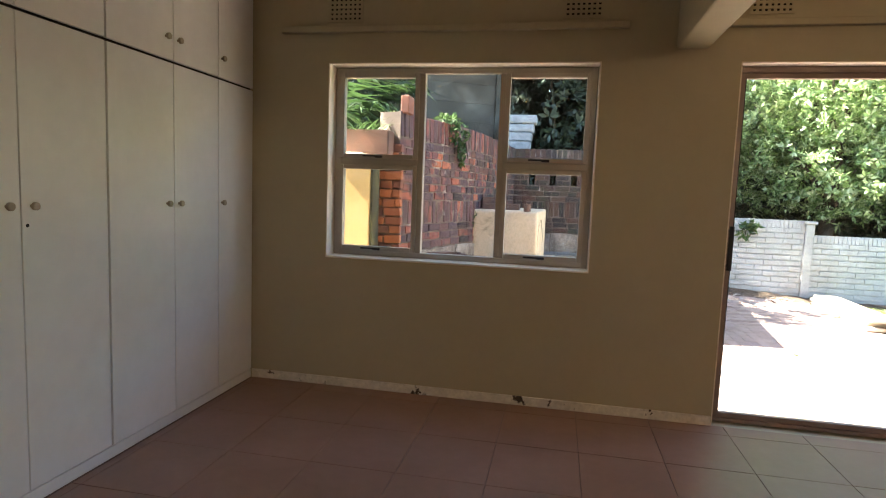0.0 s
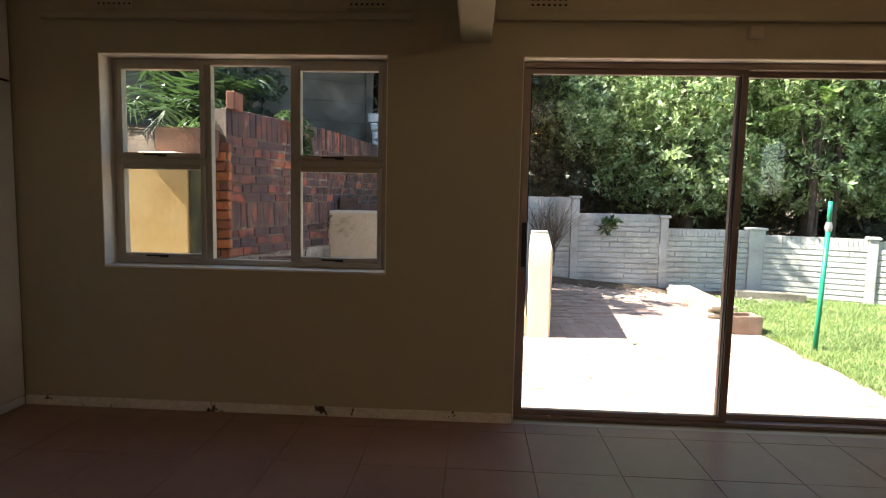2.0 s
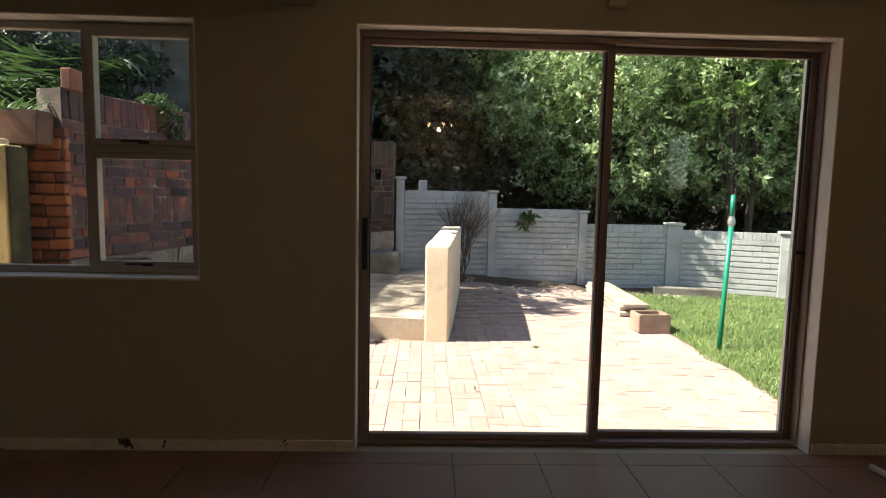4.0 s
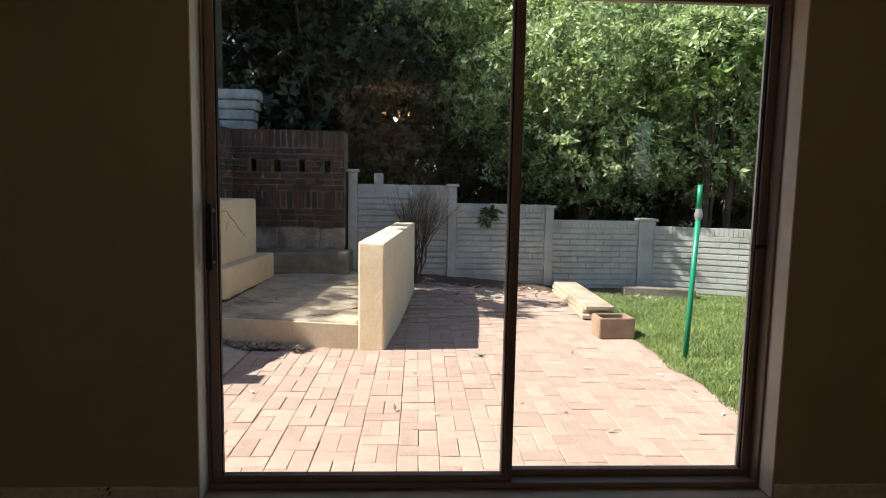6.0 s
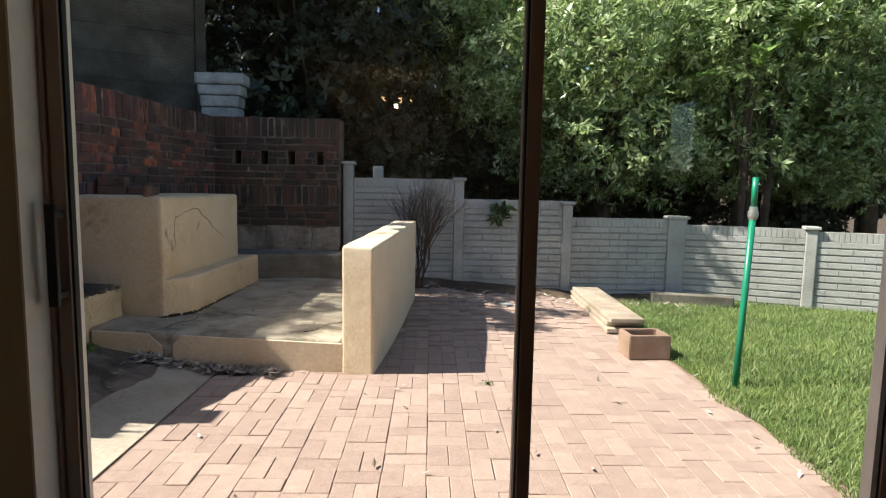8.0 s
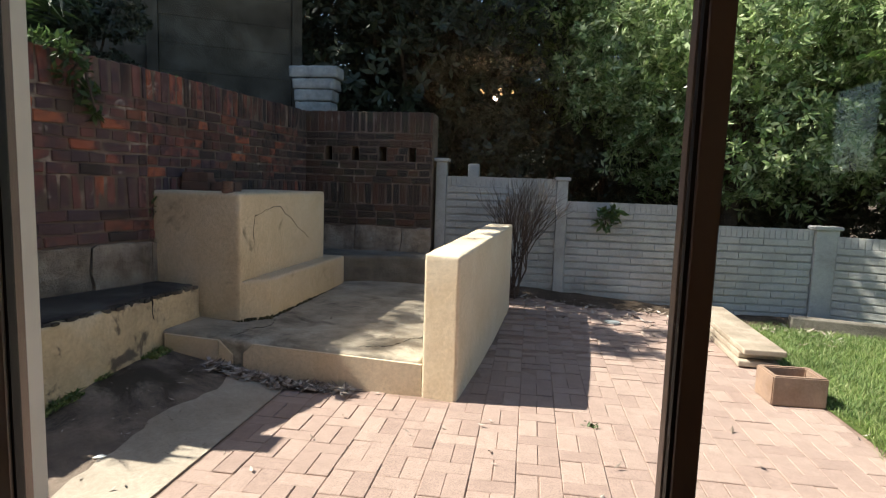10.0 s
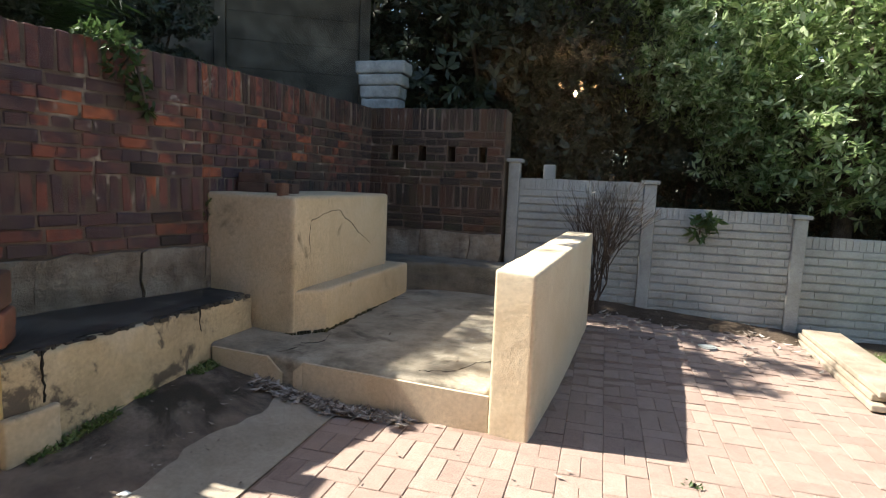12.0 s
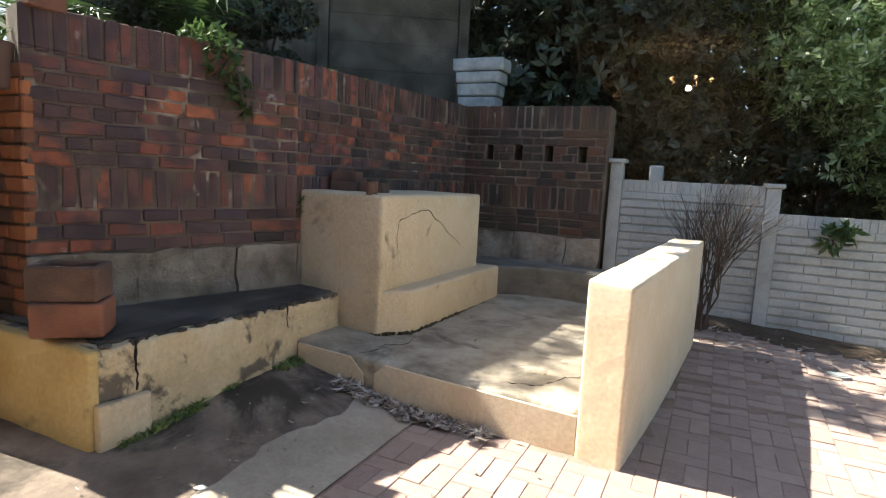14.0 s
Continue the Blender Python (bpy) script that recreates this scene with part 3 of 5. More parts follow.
def screed(b):
    left = [(3.98, 0.02), (4.6, 0.10), (5.36, 0.06), (5.71, 0.03), (6.0, 0.10), (6.2, 0.13), (6.36, 0.08), (6.44, 0.12)]

    def edge(x, y, k):
        x0 = float(np.interp(y, [q[0] for q in left], [q[1] for q in left])) + 0.012 * math.sin(y * 31) + 0.008 * math.sin(y * 67)
        return x0 + (0.468 - x0) * k

    sheet(b, 0.1, 0.468, 3.98, 6.44, 0.005, 30, edge)


one("pale_screed", screed, M["screed"], "pale patch of newer screed along the pavers", kind="structure", category="ground")

# grass blades
rng = np.random.default_rng(4)


def blades(name, n, xr, yr, h, z_of, material, label, keep=None, lean=0.5, width=0.006):
    x, y = rng.uniform(*xr, n), rng.uniform(*yr, n)
    vs, fs = [], []
    for i in range(n):
        if keep and not keep(x[i], y[i]):
            continue
        z = z_of(x[i], y[i])
        a = rng.uniform(0, math.tau)
        hh = rng.uniform(*h)
        dx, dy = math.cos(a) * width, math.sin(a) * width
        lx, ly = rng.normal(0, lean, 2) * hh
        k = len(vs)
        vs += [(x[i] - dx, y[i] - dy, z), (x[i] + dx, y[i] + dy, z), (x[i] + lx * 0.4 + dx * 0.7, y[i] + ly * 0.4 + dy * 0.7, z + hh * 0.6), (x[i] + lx * 0.4 - dx * 0.7, y[i] + ly * 0.4 - dy * 0.7, z + hh * 0.6), (x[i] + lx, y[i] + ly, z + hh)]
        fs += [(k, k + 1, k + 2, k + 3), (k + 3, k + 2, k + 4)]
    ob = new(name, mesh_from(name, vs, fs, material))
    return tagged(ob, label, "grass", kind="stuff")


blades("lawn_grass", 85000, (3.8, 7.6), (4.3, 9.3), (0.025, 0.075), lambda x, y: lie(x, y) - 0.01, M["grass"], "sunlit green lawn grass", keep=lambda x, y: x > grass_edge(y) + 0.08 * noise.noise((x * 3, y * 3, 0)), width=0.0035)

# ---- platform, low wall, block, bench, ledge ----
one("platform", lambda b: prism(b, [(-0.80, 6.56), (-0.46, 6.482), (0.5, 6.464), (1.355, 6.447), (1.58, 9.35), (-0.80, 9.35)], -0.16, [0.20, 0.198, 0.16, 0.135, 0.20, 0.22], 0.012), M["platform"], "raised concrete platform with a stained, sun-dappled top", "platform")


def riser(b):
    def fy(x):
        return 6.472 - 0.02 * x

    def tz(x):
        return 0.183 - 0.036 * (x + 0.46)
    for x0, x1, c0, c1 in ((-0.455, -0.05, 0, 0), (-0.05, 0.05, 0, 0.09), (0.13, 0.20, 0.07, 0), (0.20, 0.8, 0, 0), (0.8, 1.361, 0, 0)):
        prism(b, [(x0, fy(x0) - 0.012), (x1, fy(x1) - 0.012), (x1, fy(x1) + 0.007), (x0, fy(x0) + 0.007)], -0.12, [tz(x0) - c0, tz(x1) - c1, tz(x1) - c1, tz(x0) - c0], 0.004)


one("platform_riser", riser, M["plaster_clean"], "cream painted plaster riser of the platform", "wall")
one("low_wall", lambda b: prism(b, [(1.360, 6.425), (1.594, 6.378), (1.835, 8.70), (1.60, 8.72)], -0.14, [0.838, 0.832, 0.89, 0.89], 0.014), M["plaster_clean"], "low cream plastered garden wall beside the platform", "wall")
one("plastered_block", lambda b: prism(b, [(-0.885, 6.975), (-0.124, 6.90), (-0.066, 8.53), (-0.72, 8.57)], 0.05, 1.152, 0.014), M["plaster"], "cream plastered masonry block with a cracked side", "masonry block")
one("plastered_bench", lambda b: prism(b, [(-0.20, 6.93), (-0.135, 6.905), (0.025, 7.10), (0.10, 8.68), (-0.20, 8.70)], 0.05, 0.492, 0.014), M["plaster"], "low cream plastered bench against the block", "bench")
one("ledge", lambda b: prism(b, [(-1.46, 5.215), (-0.575, 5.20), (-0.545, 5.36), (-0.49, 6.35), (-0.46, 6.93), (-0.90, 6.97), (-1.35, 5.5)], -0.14, 0.437, 0.014), M["ledge_plaster"], "peeling cream plastered ledge along the retaining wall", "ledge")
one("ledge_coping", lambda b: prism(b, [(-1.40, 5.27), (-0.612, 5.245), (-0.582, 5.37), (-0.527, 6.35), (-0.497, 6.91), (-0.89, 6.95), (-1.31, 5.5)], 0.40, 0.447, 0.0), M["ledge_top"], "blackened concrete top of the ledge", "ledge top")
one("ledge_end", lambda b: prism(b, [(-1.46, 5.17), (-0.574, 5.16), (-0.566, 5.22), (-1.46, 5.235)], -0.14, 0.435, 0.015), M["yellow"], "ochre painted end face of the ledge", "wall")
one("back_step", lambda b: prism(b, [(-0.1, 8.72), (0.35, 8.88), (0.75, 8.92), (1.0, 8.86), (1.0, 9.33), (-0.55, 9.33), (-0.55, 8.72)], 0.1, 0.48, 0.012), M["concrete"], "curved grey concrete step at the foot of the brick wall", "step")
one("house_yard_wall", lambda b: prism(b, [(-3.4, 4.95), (-1.48, 4.95), (-1.48, 5.13), (-3.4, 5.13)], -0.14, 1.60, 0.012), M["yellow"], "sunlit ochre plastered yard wall", "wall")

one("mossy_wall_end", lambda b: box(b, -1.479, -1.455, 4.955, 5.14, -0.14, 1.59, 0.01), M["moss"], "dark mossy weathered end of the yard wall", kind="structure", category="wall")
one("plaster_kerb", lambda b: prism(b, [(-0.574, 5.182), (-0.525, 5.18), (-0.495, 5.43), (-0.54, 5.44)], -0.14, 0.185, 0.012), M["plaster"], "short low cream plaster kerb projecting from the ledge", "kerb")


for nm, vx, am in (("ledge", 0.018, 0.035), ("ledge_end", 0.012, 0.014), ("plaster_kerb", 0.012, 0.014), ("plastered_block", 0.018, 0.008), ("plastered_bench", 0.016, 0.008), ("low_wall", 0.014, 0.005), ("platform", 0.022, 0.014), ("back_step", 0.02, 0.02)):
    weather(bpy.data.objects[nm], vx, am)
coping = bpy.data.objects["ledge_coping"]
bm = bmesh.new()
bm.from_mesh(coping.data)
bmesh.ops.subdivide_edges(bm, edges=bm.edges[:], cuts=24, use_grid_fill=True)
for vt in bm.verts:
    q = noise.noise_vector(vt.co * 9) * 0.035 + noise.noise_vector(vt.co * 30) * 0.012
    vt.co += Vector((q.x - 0.006, q.y, abs(q.z) * 0.3 if vt.co.z > 0.44 else 0))
bm.to_mesh(coping.data)
bm.free()


def crack(name, pts, w, label):
    """a thin dark split in the plaster, as a ragged ribbon"""
    rr = random.Random(len(name) + len(pts))
    bm = bmesh.new()
    fine = []
    for a, b in zip(pts[:-1], pts[1:]):
        a, b = Vector(a), Vector(b)
        k = max(2, int((b - a).length / 0.025))
        fine += [a.lerp(b, i / k) + Vector((0, rr.uniform(-1, 1), rr.uniform(-1, 1))) * 0.006 for i in range(k)]
    fine.append(Vector(pts[-1]))
    tube(bm, fine, [w * rr.uniform(0.3, 1.0) for _ in fine], 5)
    return part(name, bm, M["dark"], None, label, "", "crack")


def edge_dirt(b):
    rr = random.Random(18)
    for k in range(90):
        y = rr.uniform(5.24, 6.9)
        x = -0.572 + (y - 5.24) * 0.062 + rr.gauss(0, 0.006)
        q = rr.uniform(0.006, 0.02)
        box(b, x - q, x + q * 0.6, y - q * rr.uniform(0.8, 2.2), y + q * 1.2, 0.436 - rr.uniform(0.0, 0.02), 0.441 + rr.uniform(0.002, 0.012), q * 0.35)


def seam_moss(b):
    """a dark irregular line of moss along the foot of the block and the bench"""
    rr = random.Random(40)
    for p, q in (((-0.46, 6.945), (-0.20, 6.925)), ((-0.20, 6.92), (-0.135, 6.90)), ((-0.135, 6.90), (0.025, 7.095)), ((0.025, 7.095), (0.10, 8.68))):
        n = max(3, int(((q[0] - p[0]) ** 2 + (q[1] - p[1]) ** 2) ** 0.5 / 0.025))
        for i in range(n):
            t = i / n
            x, y = p[0] + (q[0] - p[0]) * t + rr.gauss(0.003, 0.004), p[1] + (q[1] - p[1]) * t - 0.002
            w = rr.uniform(0.006, 0.016)
            box(b, x - w, x + w, y - w, y + w, 0.15, 0.185 + rr.uniform(0, 0.02), w * 0.3)


tagged(one("seam_moss", seam_moss, M["moss"]), "dark moss along the foot of the plastered block", "moss", kind="stuff")
tagged(one("edge_dirt", edge_dirt, M["ledge_top"]), "black mossy crust crumbling along the edge of the ledge", "moss", kind="stuff")


def on_block(y, z):
    return (-0.124 + (y - 6.90) * 0.0356 + 0.002, y, z)


crack("plaster_crack", [on_block(7.12, 0.97), on_block(7.25, 1.0), on_block(7.42, 1.035), on_block(7.56, 1.03), on_block(7.66, 0.96), on_block(7.76, 0.93), on_block(7.9, 0.83), on_block(8.04, 0.78), on_block(8.12, 0.73)], 0.0035, "dark crack in the side of the plastered block")
crack("plaster_crack", [on_block(7.12, 0.95), on_block(7.10, 0.86), on_block(7.12, 0.74)], 0.002, "fine crack in the side of the plastered block")
crack("slab_crack", [(0.02, 7.26, 0.155), (0.14, 7.02, 0.149), (0.22, 6.86, 0.145), (0.2, 6.7, 0.141), (0.27, 6.55, 0.138)], 0.006, "open crack across the concrete platform")
crack("slab_crack", [(0.2, 6.8, 0.144), (0.6, 6.72, 0.142), (0.95, 6.9, 0.146), (1.3, 6.86, 0.145)], 0.003, "fine crack across the concrete platform")
crack("slab_crack", [(-0.02, 6.52, 0.186), (0.05, 6.62, 0.184), (0.03, 6.74, 0.186), (0.14, 6.86, 0.184), (0.10, 7.02, 0.188)], 0.0035, "open crack across the concrete platform")
crack("slab_crack", [(0.9, 6.6, 0.155), (1.1, 6.68, 0.152), (1.2, 6.9, 0.155), (1.34, 7.0, 0.155)], 0.004, "fine crack across the concrete platform")
crack("ledge_crack", [(-0.541, 5.38, 0.45), (-0.540, 5.37, 0.36), (-0.540, 5.385, 0.28), (-0.540, 5.38, 0.20)], 0.010, "wide dark crack in the ledge plaster")
crack("ledge_crack", [(-0.485, 6.40, 0.43), (-0.486, 6.39, 0.34), (-0.486, 6.41, 0.27)], 0.007, "dark crack in the ledge plaster")

# ---- brick retaining wall, corner wall ----
RW = [(-1.34, 5.35), (-0.88, 6.93), (-0.60, 9.37)]


BRICKS = []  # (matrix, size, wall)


def lay_row(p0, p1, z, h, w, wall, rnd, proud=0.0, skip=None):
    """a course of bricks of face width w and height h from p0 to p1"""
    d = Vector((p1[0] - p0[0], p1[1] - p0[1], 0))
    L = d.length
    d.normalize()
    a = math.atan2(d.y, d.x)
    s = -rnd.uniform(0, w * 0.5)
    while s < L - 0.02:
        e = min(s + w, L)
        b = max(s, 0)
        if e - b > 0.03 and not (skip and skip(b, e, z)):
            c = Vector((p0[0], p0[1], 0)) + d * ((b + e) / 2)
            BRICKS.append((Matrix.Translation((c.x, c.y, z + h / 2)) @ Euler((rnd.uniform(-0.008, 0.008), rnd.uniform(-0.012, 0.012), a), "XYZ").to_matrix().to_4x4() @ Matrix.Translation((0, 0.024 + rnd.uniform(-0.007, 0.004) - proud, 0)), (e - b - 0.010, 0.06, h - 0.010), wall))
        s = e


rnd = random.Random(7)
rows = []
z = 0.77
C = 0.0815
for h, w in ((C, 0.225), (C, 0.225), (C, 0.225), (0.236, C), (C, 0.225), (C, 0.125), (C, 0.225), (C, 0.115), (C, 0.225), (C, 0.125), (C, 0.225), (0.236, C)):
    rows.append((z, h, w))
    z += h
TOPZ = z


def brick_wall(p0, p1, name, label, thick=0.22):
    d = Vector((p1[0] - p0[0], p1[1] - p0[1], 0)).normalized()
    nrm = Vector((-d.y, d.x, 0))
    q0, q1 = Vector((*p0, 0)), Vector((*p1, 0))
    r0, r1 = q0 + nrm * thick, q1 + nrm * thick
    return one(name, lambda b: prism(b, [q0[:2], q1[:2], r1[:2], r0[:2]], -0.14, TOPZ - 0.01), M["mortar"], label, kind="structure", category="wall")


w_a = brick_wall(RW[0], RW[1], "retaining_wall_near", "weathered dark red brick retaining wall with soldier courses")
w_b = brick_wall(RW[1], RW[2], "retaining_wall_far", "weathered dark red brick retaining wall running to the corner")
for zz, h, w in rows:
    lay_row(RW[0], RW[1], zz, h, w, "near", rnd)
    lay_row(RW[1], RW[2], zz, h, w, "far", rnd)
# corner wall with four vent holes
CW0, CW1 = (-0.60, 9.36), (0.885, 9.36)
HOLES = [-0.328, -0.009, 0.313, 0.654]
HZ0, HZ1 = 1.50, 1.66


def corner_wall(b):
    x0, x1, y0, y1 = CW0[0] - 0.2, CW1[0], 9.36, 9.72
    box(b, x0, x1, y0, y1, -0.14, HZ0)
    box(b, x0, x1, y0, y1, HZ1, TOPZ - 0.01)
    e = [x0] + [v for hx in HOLES for v in (hx - 0.045, hx + 0.045)] + [x1]
    for i in range(0, len(e), 2):
        box(b, e[i], e[i + 1], y0, y1, HZ0, HZ1)


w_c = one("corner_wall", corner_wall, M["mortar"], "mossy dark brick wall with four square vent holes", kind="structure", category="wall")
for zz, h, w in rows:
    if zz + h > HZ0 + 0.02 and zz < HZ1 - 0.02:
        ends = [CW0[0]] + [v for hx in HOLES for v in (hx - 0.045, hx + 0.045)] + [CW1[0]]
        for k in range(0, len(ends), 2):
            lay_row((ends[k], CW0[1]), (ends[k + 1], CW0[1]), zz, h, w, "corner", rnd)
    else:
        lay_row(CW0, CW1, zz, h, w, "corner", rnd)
# rough concrete footing under the bricks
for i, (p, q, nm) in enumerate(((RW[0], RW[1], w_a), (RW[1], RW[2], w_b), (CW0, CW1, w_c))):
    d = Vector((q[0] - p[0], q[1] - p[1], 0)).normalized()
    nn = Vector((d.y, -d.x, 0))
    a, c = Vector((*p, 0)), Vector((*q, 0))
    L = (c - a).length
    k = 0.0
    while k < L - 0.01:
        e = min(L, k + rnd.uniform(0.22, 0.7))
        o = rnd.uniform(0.015, 0.04)
        u, v = a + d * (k + 0.006), a + d * (e - 0.004)
        bm = bmesh.new()
        prism(bm, [(u + nn * o)[:2], (v + nn * (o + 0.004))[:2], v[:2], u[:2]], 0.0, 0.765 + rnd.uniform(-0.015, 0.004))
        bmesh.ops.subdivide_edges(bm, edges=bm.edges[:], cuts=7, use_grid_fill=True)
        for vt in bm.verts:
            vt.co += noise.noise_vector(vt.co * 6) * 0.03 + noise.noise_vector(vt.co * 19) * 0.014
        part("footing_stone", bm, M["footing"], nm, "cracked rough concrete footing")
        k = e
# broken brick pier at the near end of the wall
one("brick_pier_core", lambda b: box(b, -1.60, -1.32, 5.36, 5.58, -0.14, 1.72), M["mortar"], "mortar core of the broken brick pier", kind="structure", category="wall")
for zz in [0.02 + 0.083 * i for i in range(21)]:
    lay_row((-1.60 + max(0, zz - 1.45) * 0.5, 5.355), (-1.31, 5.355), zz, 0.083, 0.225 if int(zz * 100) % 2 else 0.12, "pier", rnd, proud=0.01)
one("brick_stub", lambda b: box(b, -1.35, -1.27, 5.37, 5.56, TOPZ - 0.02, TOPZ + 0.14, 0.012), M["terracotta"], "single upright brick standing on the retaining wall", "brick")

# terrace behind the walls
one("terrace", lambda b: prism(b, [(-1.6, 5.6), (-1.26, 5.62), (-1.09, 6.93), (-0.80, 9.37), (-0.80, 9.60), (-0.40, 9.60), (-0.40, 10.0), (-9, 14), (-9, 5.14), (-1.6, 5.14)], -0.14, [1.85, 1.90, 1.93, 1.93, 1.93, 1.93, 1.95, 3.2, 2.6, 1.55], 0), M["soil"], "raised soil terrace behind the retaining wall", "terrace", kind="structure")

# ---- upper precast fence ----
def upper_fence():
    p0, p1 = Vector((-5.2, 7.6, 0)), Vector((-0.98, 9.98, 0))
    d = (p1 - p0).normalized()
    f = thing("upper_fence", "tall dark grey precast concrete panel fence on the terrace", "fence")
    L = (p1 - p0).length
    n = 3
    a = math.atan2(d.y, d.x)
    for i in range(n + 1):
        c = p0 + d * (L * i / n)
        bm = bmesh.new()
        box(bm, -0.06, 0.06, -0.07, 0.07, 1.5, 4.4, 0.008, Matrix.Translation(c) @ Matrix.Rotation(a, 4, "Z"))
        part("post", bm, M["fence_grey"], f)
        if i < n:
            for k in range(9):
                bm = bmesh.new()
                box(bm, 0.065, L / n - 0.065, -0.025, 0.025, 1.55 + 0.31 * k, 1.55 + 0.31 * k + 0.309, 0.005, Matrix.Translation(c) @ Matrix.Rotation(a, 4, "Z"))
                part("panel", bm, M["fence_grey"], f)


upper_fence()
ps = thing("stacked_slabs", "stack of weathered pale grey precast slabs on the corner of the wall", "slab stack")
for k, (x0, x1, z0, z1) in enumerate(((-0.845, -0.39, TOPZ - 0.005, 2.19), (-0.85, -0.375, 2.195, 2.33), (-0.87, -0.345, 2.335, 2.46), (-0.905, -0.31, 2.465, 2.60))):
    bm = bmesh.new()
    box(bm, x0, x1, 9.60 - 0.012 * k, 9.84, z0, z1, 0.012)
    weather(part("slab", bm, M["cap_grey"], ps), 0.018, 0.022, 0.05)


# ---- white garden fence ----
def garden_fence():
    spots = [(0.975, 9.545), (2.345, 9.545), (3.705, 9.545), (5.10, 9.545), (6.47, 8.99), (7.7, 8.5)]
    pt = [1.56, 1.385, 1.115, 0.955, 0.885, 0.85]
    pz = [1.365, 1.125, 0.92, 0.855, 0.83]
    f = thing("garden_fence", "whitewashed precast concrete fence with ribbed panels stepping down", "fence")
    for i, (x, y) in enumerate(spots):
        w = 0.115 if i == 3 else 0.06
        m = Matrix.Translation((x, y, 0)) @ Matrix.Rotation(0 if i < 4 else radians(-22), 4, "Z")
        bm = bmesh.new()
        box(bm, -w, w, -0.07, 0.07, -0.3, pt[i] - 0.04, 0.012, m)
        p = part("post", bm, M["fence"], f)
        bm = bmesh.new()
        box(bm, -w - 0.025, w + 0.025, -0.095, 0.095, pt[i] - 0.04, pt[i], 0.012, m)
        part("cap", bm, M["fence"], p)
    for i in range(5):
        p0, p1 = Vector((*spots[i], 0)), Vector((*spots[i + 1], 0))
        d = p1 - p0
        m = Matrix.Translation(p0) @ Matrix.Rotation(math.atan2(d.y, d.x), 4, "Z")
        x0, x1 = (0.116 if i == 3 else 0.061), d.length - (0.116 if i == 2 else 0.061)
        top = pz[i]
        bm = bmesh.new()
        box(bm, x0, x1, -0.024, 0.03, -0.3, top - 0.005, 0, m)
        core = part("panel", bm, M["fence"], f)
        # courses of moulded brick, each with its own edge
        z1 = top - 0.12
        k = 0
        bm = bmesh.new()
        while z1 > -0.15:
            h = 0.064
            e = x0 - (k % 2) * 0.12
            while e < x1 - 0.02:
                a0, a1 = max(e, x0), min(e + 0.24, x1)
                if a1 - a0 > 0.02:
                    box(bm, a0 + 0.0015, a1 - 0.0015, -0.040 - rnd.uniform(0, 0.006), -0.0245, z1 - h, z1, 0.004, m)
                e += 0.24
            z1 -= h + 0.017
            k += 1
        part("course", bm, M["fence"], core, "moulded brick courses", kind="stuff")
        nn = 22
        bm = bmesh.new()
        for q in range(nn):
            a = x0 + (x1 - x0) * q / nn
            box(bm, a + 0.003, a + (x1 - x0) / nn - 0.003, -0.034, -0.0245, top - 0.115, top - rnd.uniform(0, 0.008), 0.003, m)
        part("soldier_course", bm, M["fence"], core, "upright moulded bricks along the top", kind="stuff")


garden_fence()
one("old_post", lambda b: box(b, 1.24, 1.37, 9.86, 9.98, -0.3, 1.52, 0.012), M["fence"], "grey concrete post standing behind the white fence", "post")
one("concrete_kerb", lambda b: prism(b, [(4.67, 9.10), (5.55, 8.88), (5.60, 9.02), (4.70, 9.26)], -0.14, 0.04, 0.012), M["concrete"], "low concrete kerb in front of the white fence", "kerb")


# ---- loose things ----
def slabs():
    s = thing("stacked_boards", "stack of three sunlit cream precast boards lying on the pavers", "boards")
    a = radians(-2)
    for k, (dx, dy, l, w) in enumerate(((-0.03, 0.03, 1.72, 0.30), (0.0, 0.10, 1.70, 0.32), (0.0, 0.0, 1.72, 0.31))):
        bm = bmesh.new()
        box(bm, -w / 2, w / 2, 0, l, 0.052 * k, 0.052 * k + 0.045, 0.01, Matrix.Translation((3.84 + dx, 7.55 + dy, G + 0.02)) @ Matrix.Rotation(a, 4, "Z"))
        part("board", bm, M["board"], s)


slabs()


def hollow_block(name, cx, cy, z0, lx, ly, h, rot, material, label, wall=0.04, category="block"):
    bm = bmesh.new()
    m = Matrix.Translation((cx, cy, z0)) @ Matrix.Rotation(radians(rot), 4, "Z")
    o = [(-lx / 2, -ly / 2), (lx / 2, -ly / 2), (lx / 2, ly / 2), (-lx / 2, ly / 2)]
    i = [(-lx / 2 + wall, -ly / 2 + wall), (lx / 2 - wall, -ly / 2 + wall), (lx / 2 - wall, ly / 2 - wall), (-lx / 2 + wall, ly / 2 - wall)]
    ol, oh = [bm.verts.new(m @ Vector((*p, 0))) for p in o], [bm.verts.new(m @ Vector((*p, h))) for p in o]
    il, ih = [bm.verts.new(m @ Vector((*p, 0.02))) for p in i], [bm.verts.new(m @ Vector((*p, h))) for p in i]
    for k in range(4):
        j = (k + 1) % 4
        bm.faces.new((ol[k], ol[j], oh[j], oh[k]))
        bm.faces.new((oh[k], oh[j], ih[j], ih[k]))
        bm.faces.new((ih[k], ih[j], il[j], il[k]))
    bm.faces.new(ol[::-1])
    bm.faces.new(il)
    bmesh.ops.bevel(bm, geom=list(bm.edges), offset=0.007, segments=2, affect="EDGES")
    bmesh.ops.recalc_face_normals(bm, faces=bm.faces)
    return part(name, bm, material, label=label, category=category)


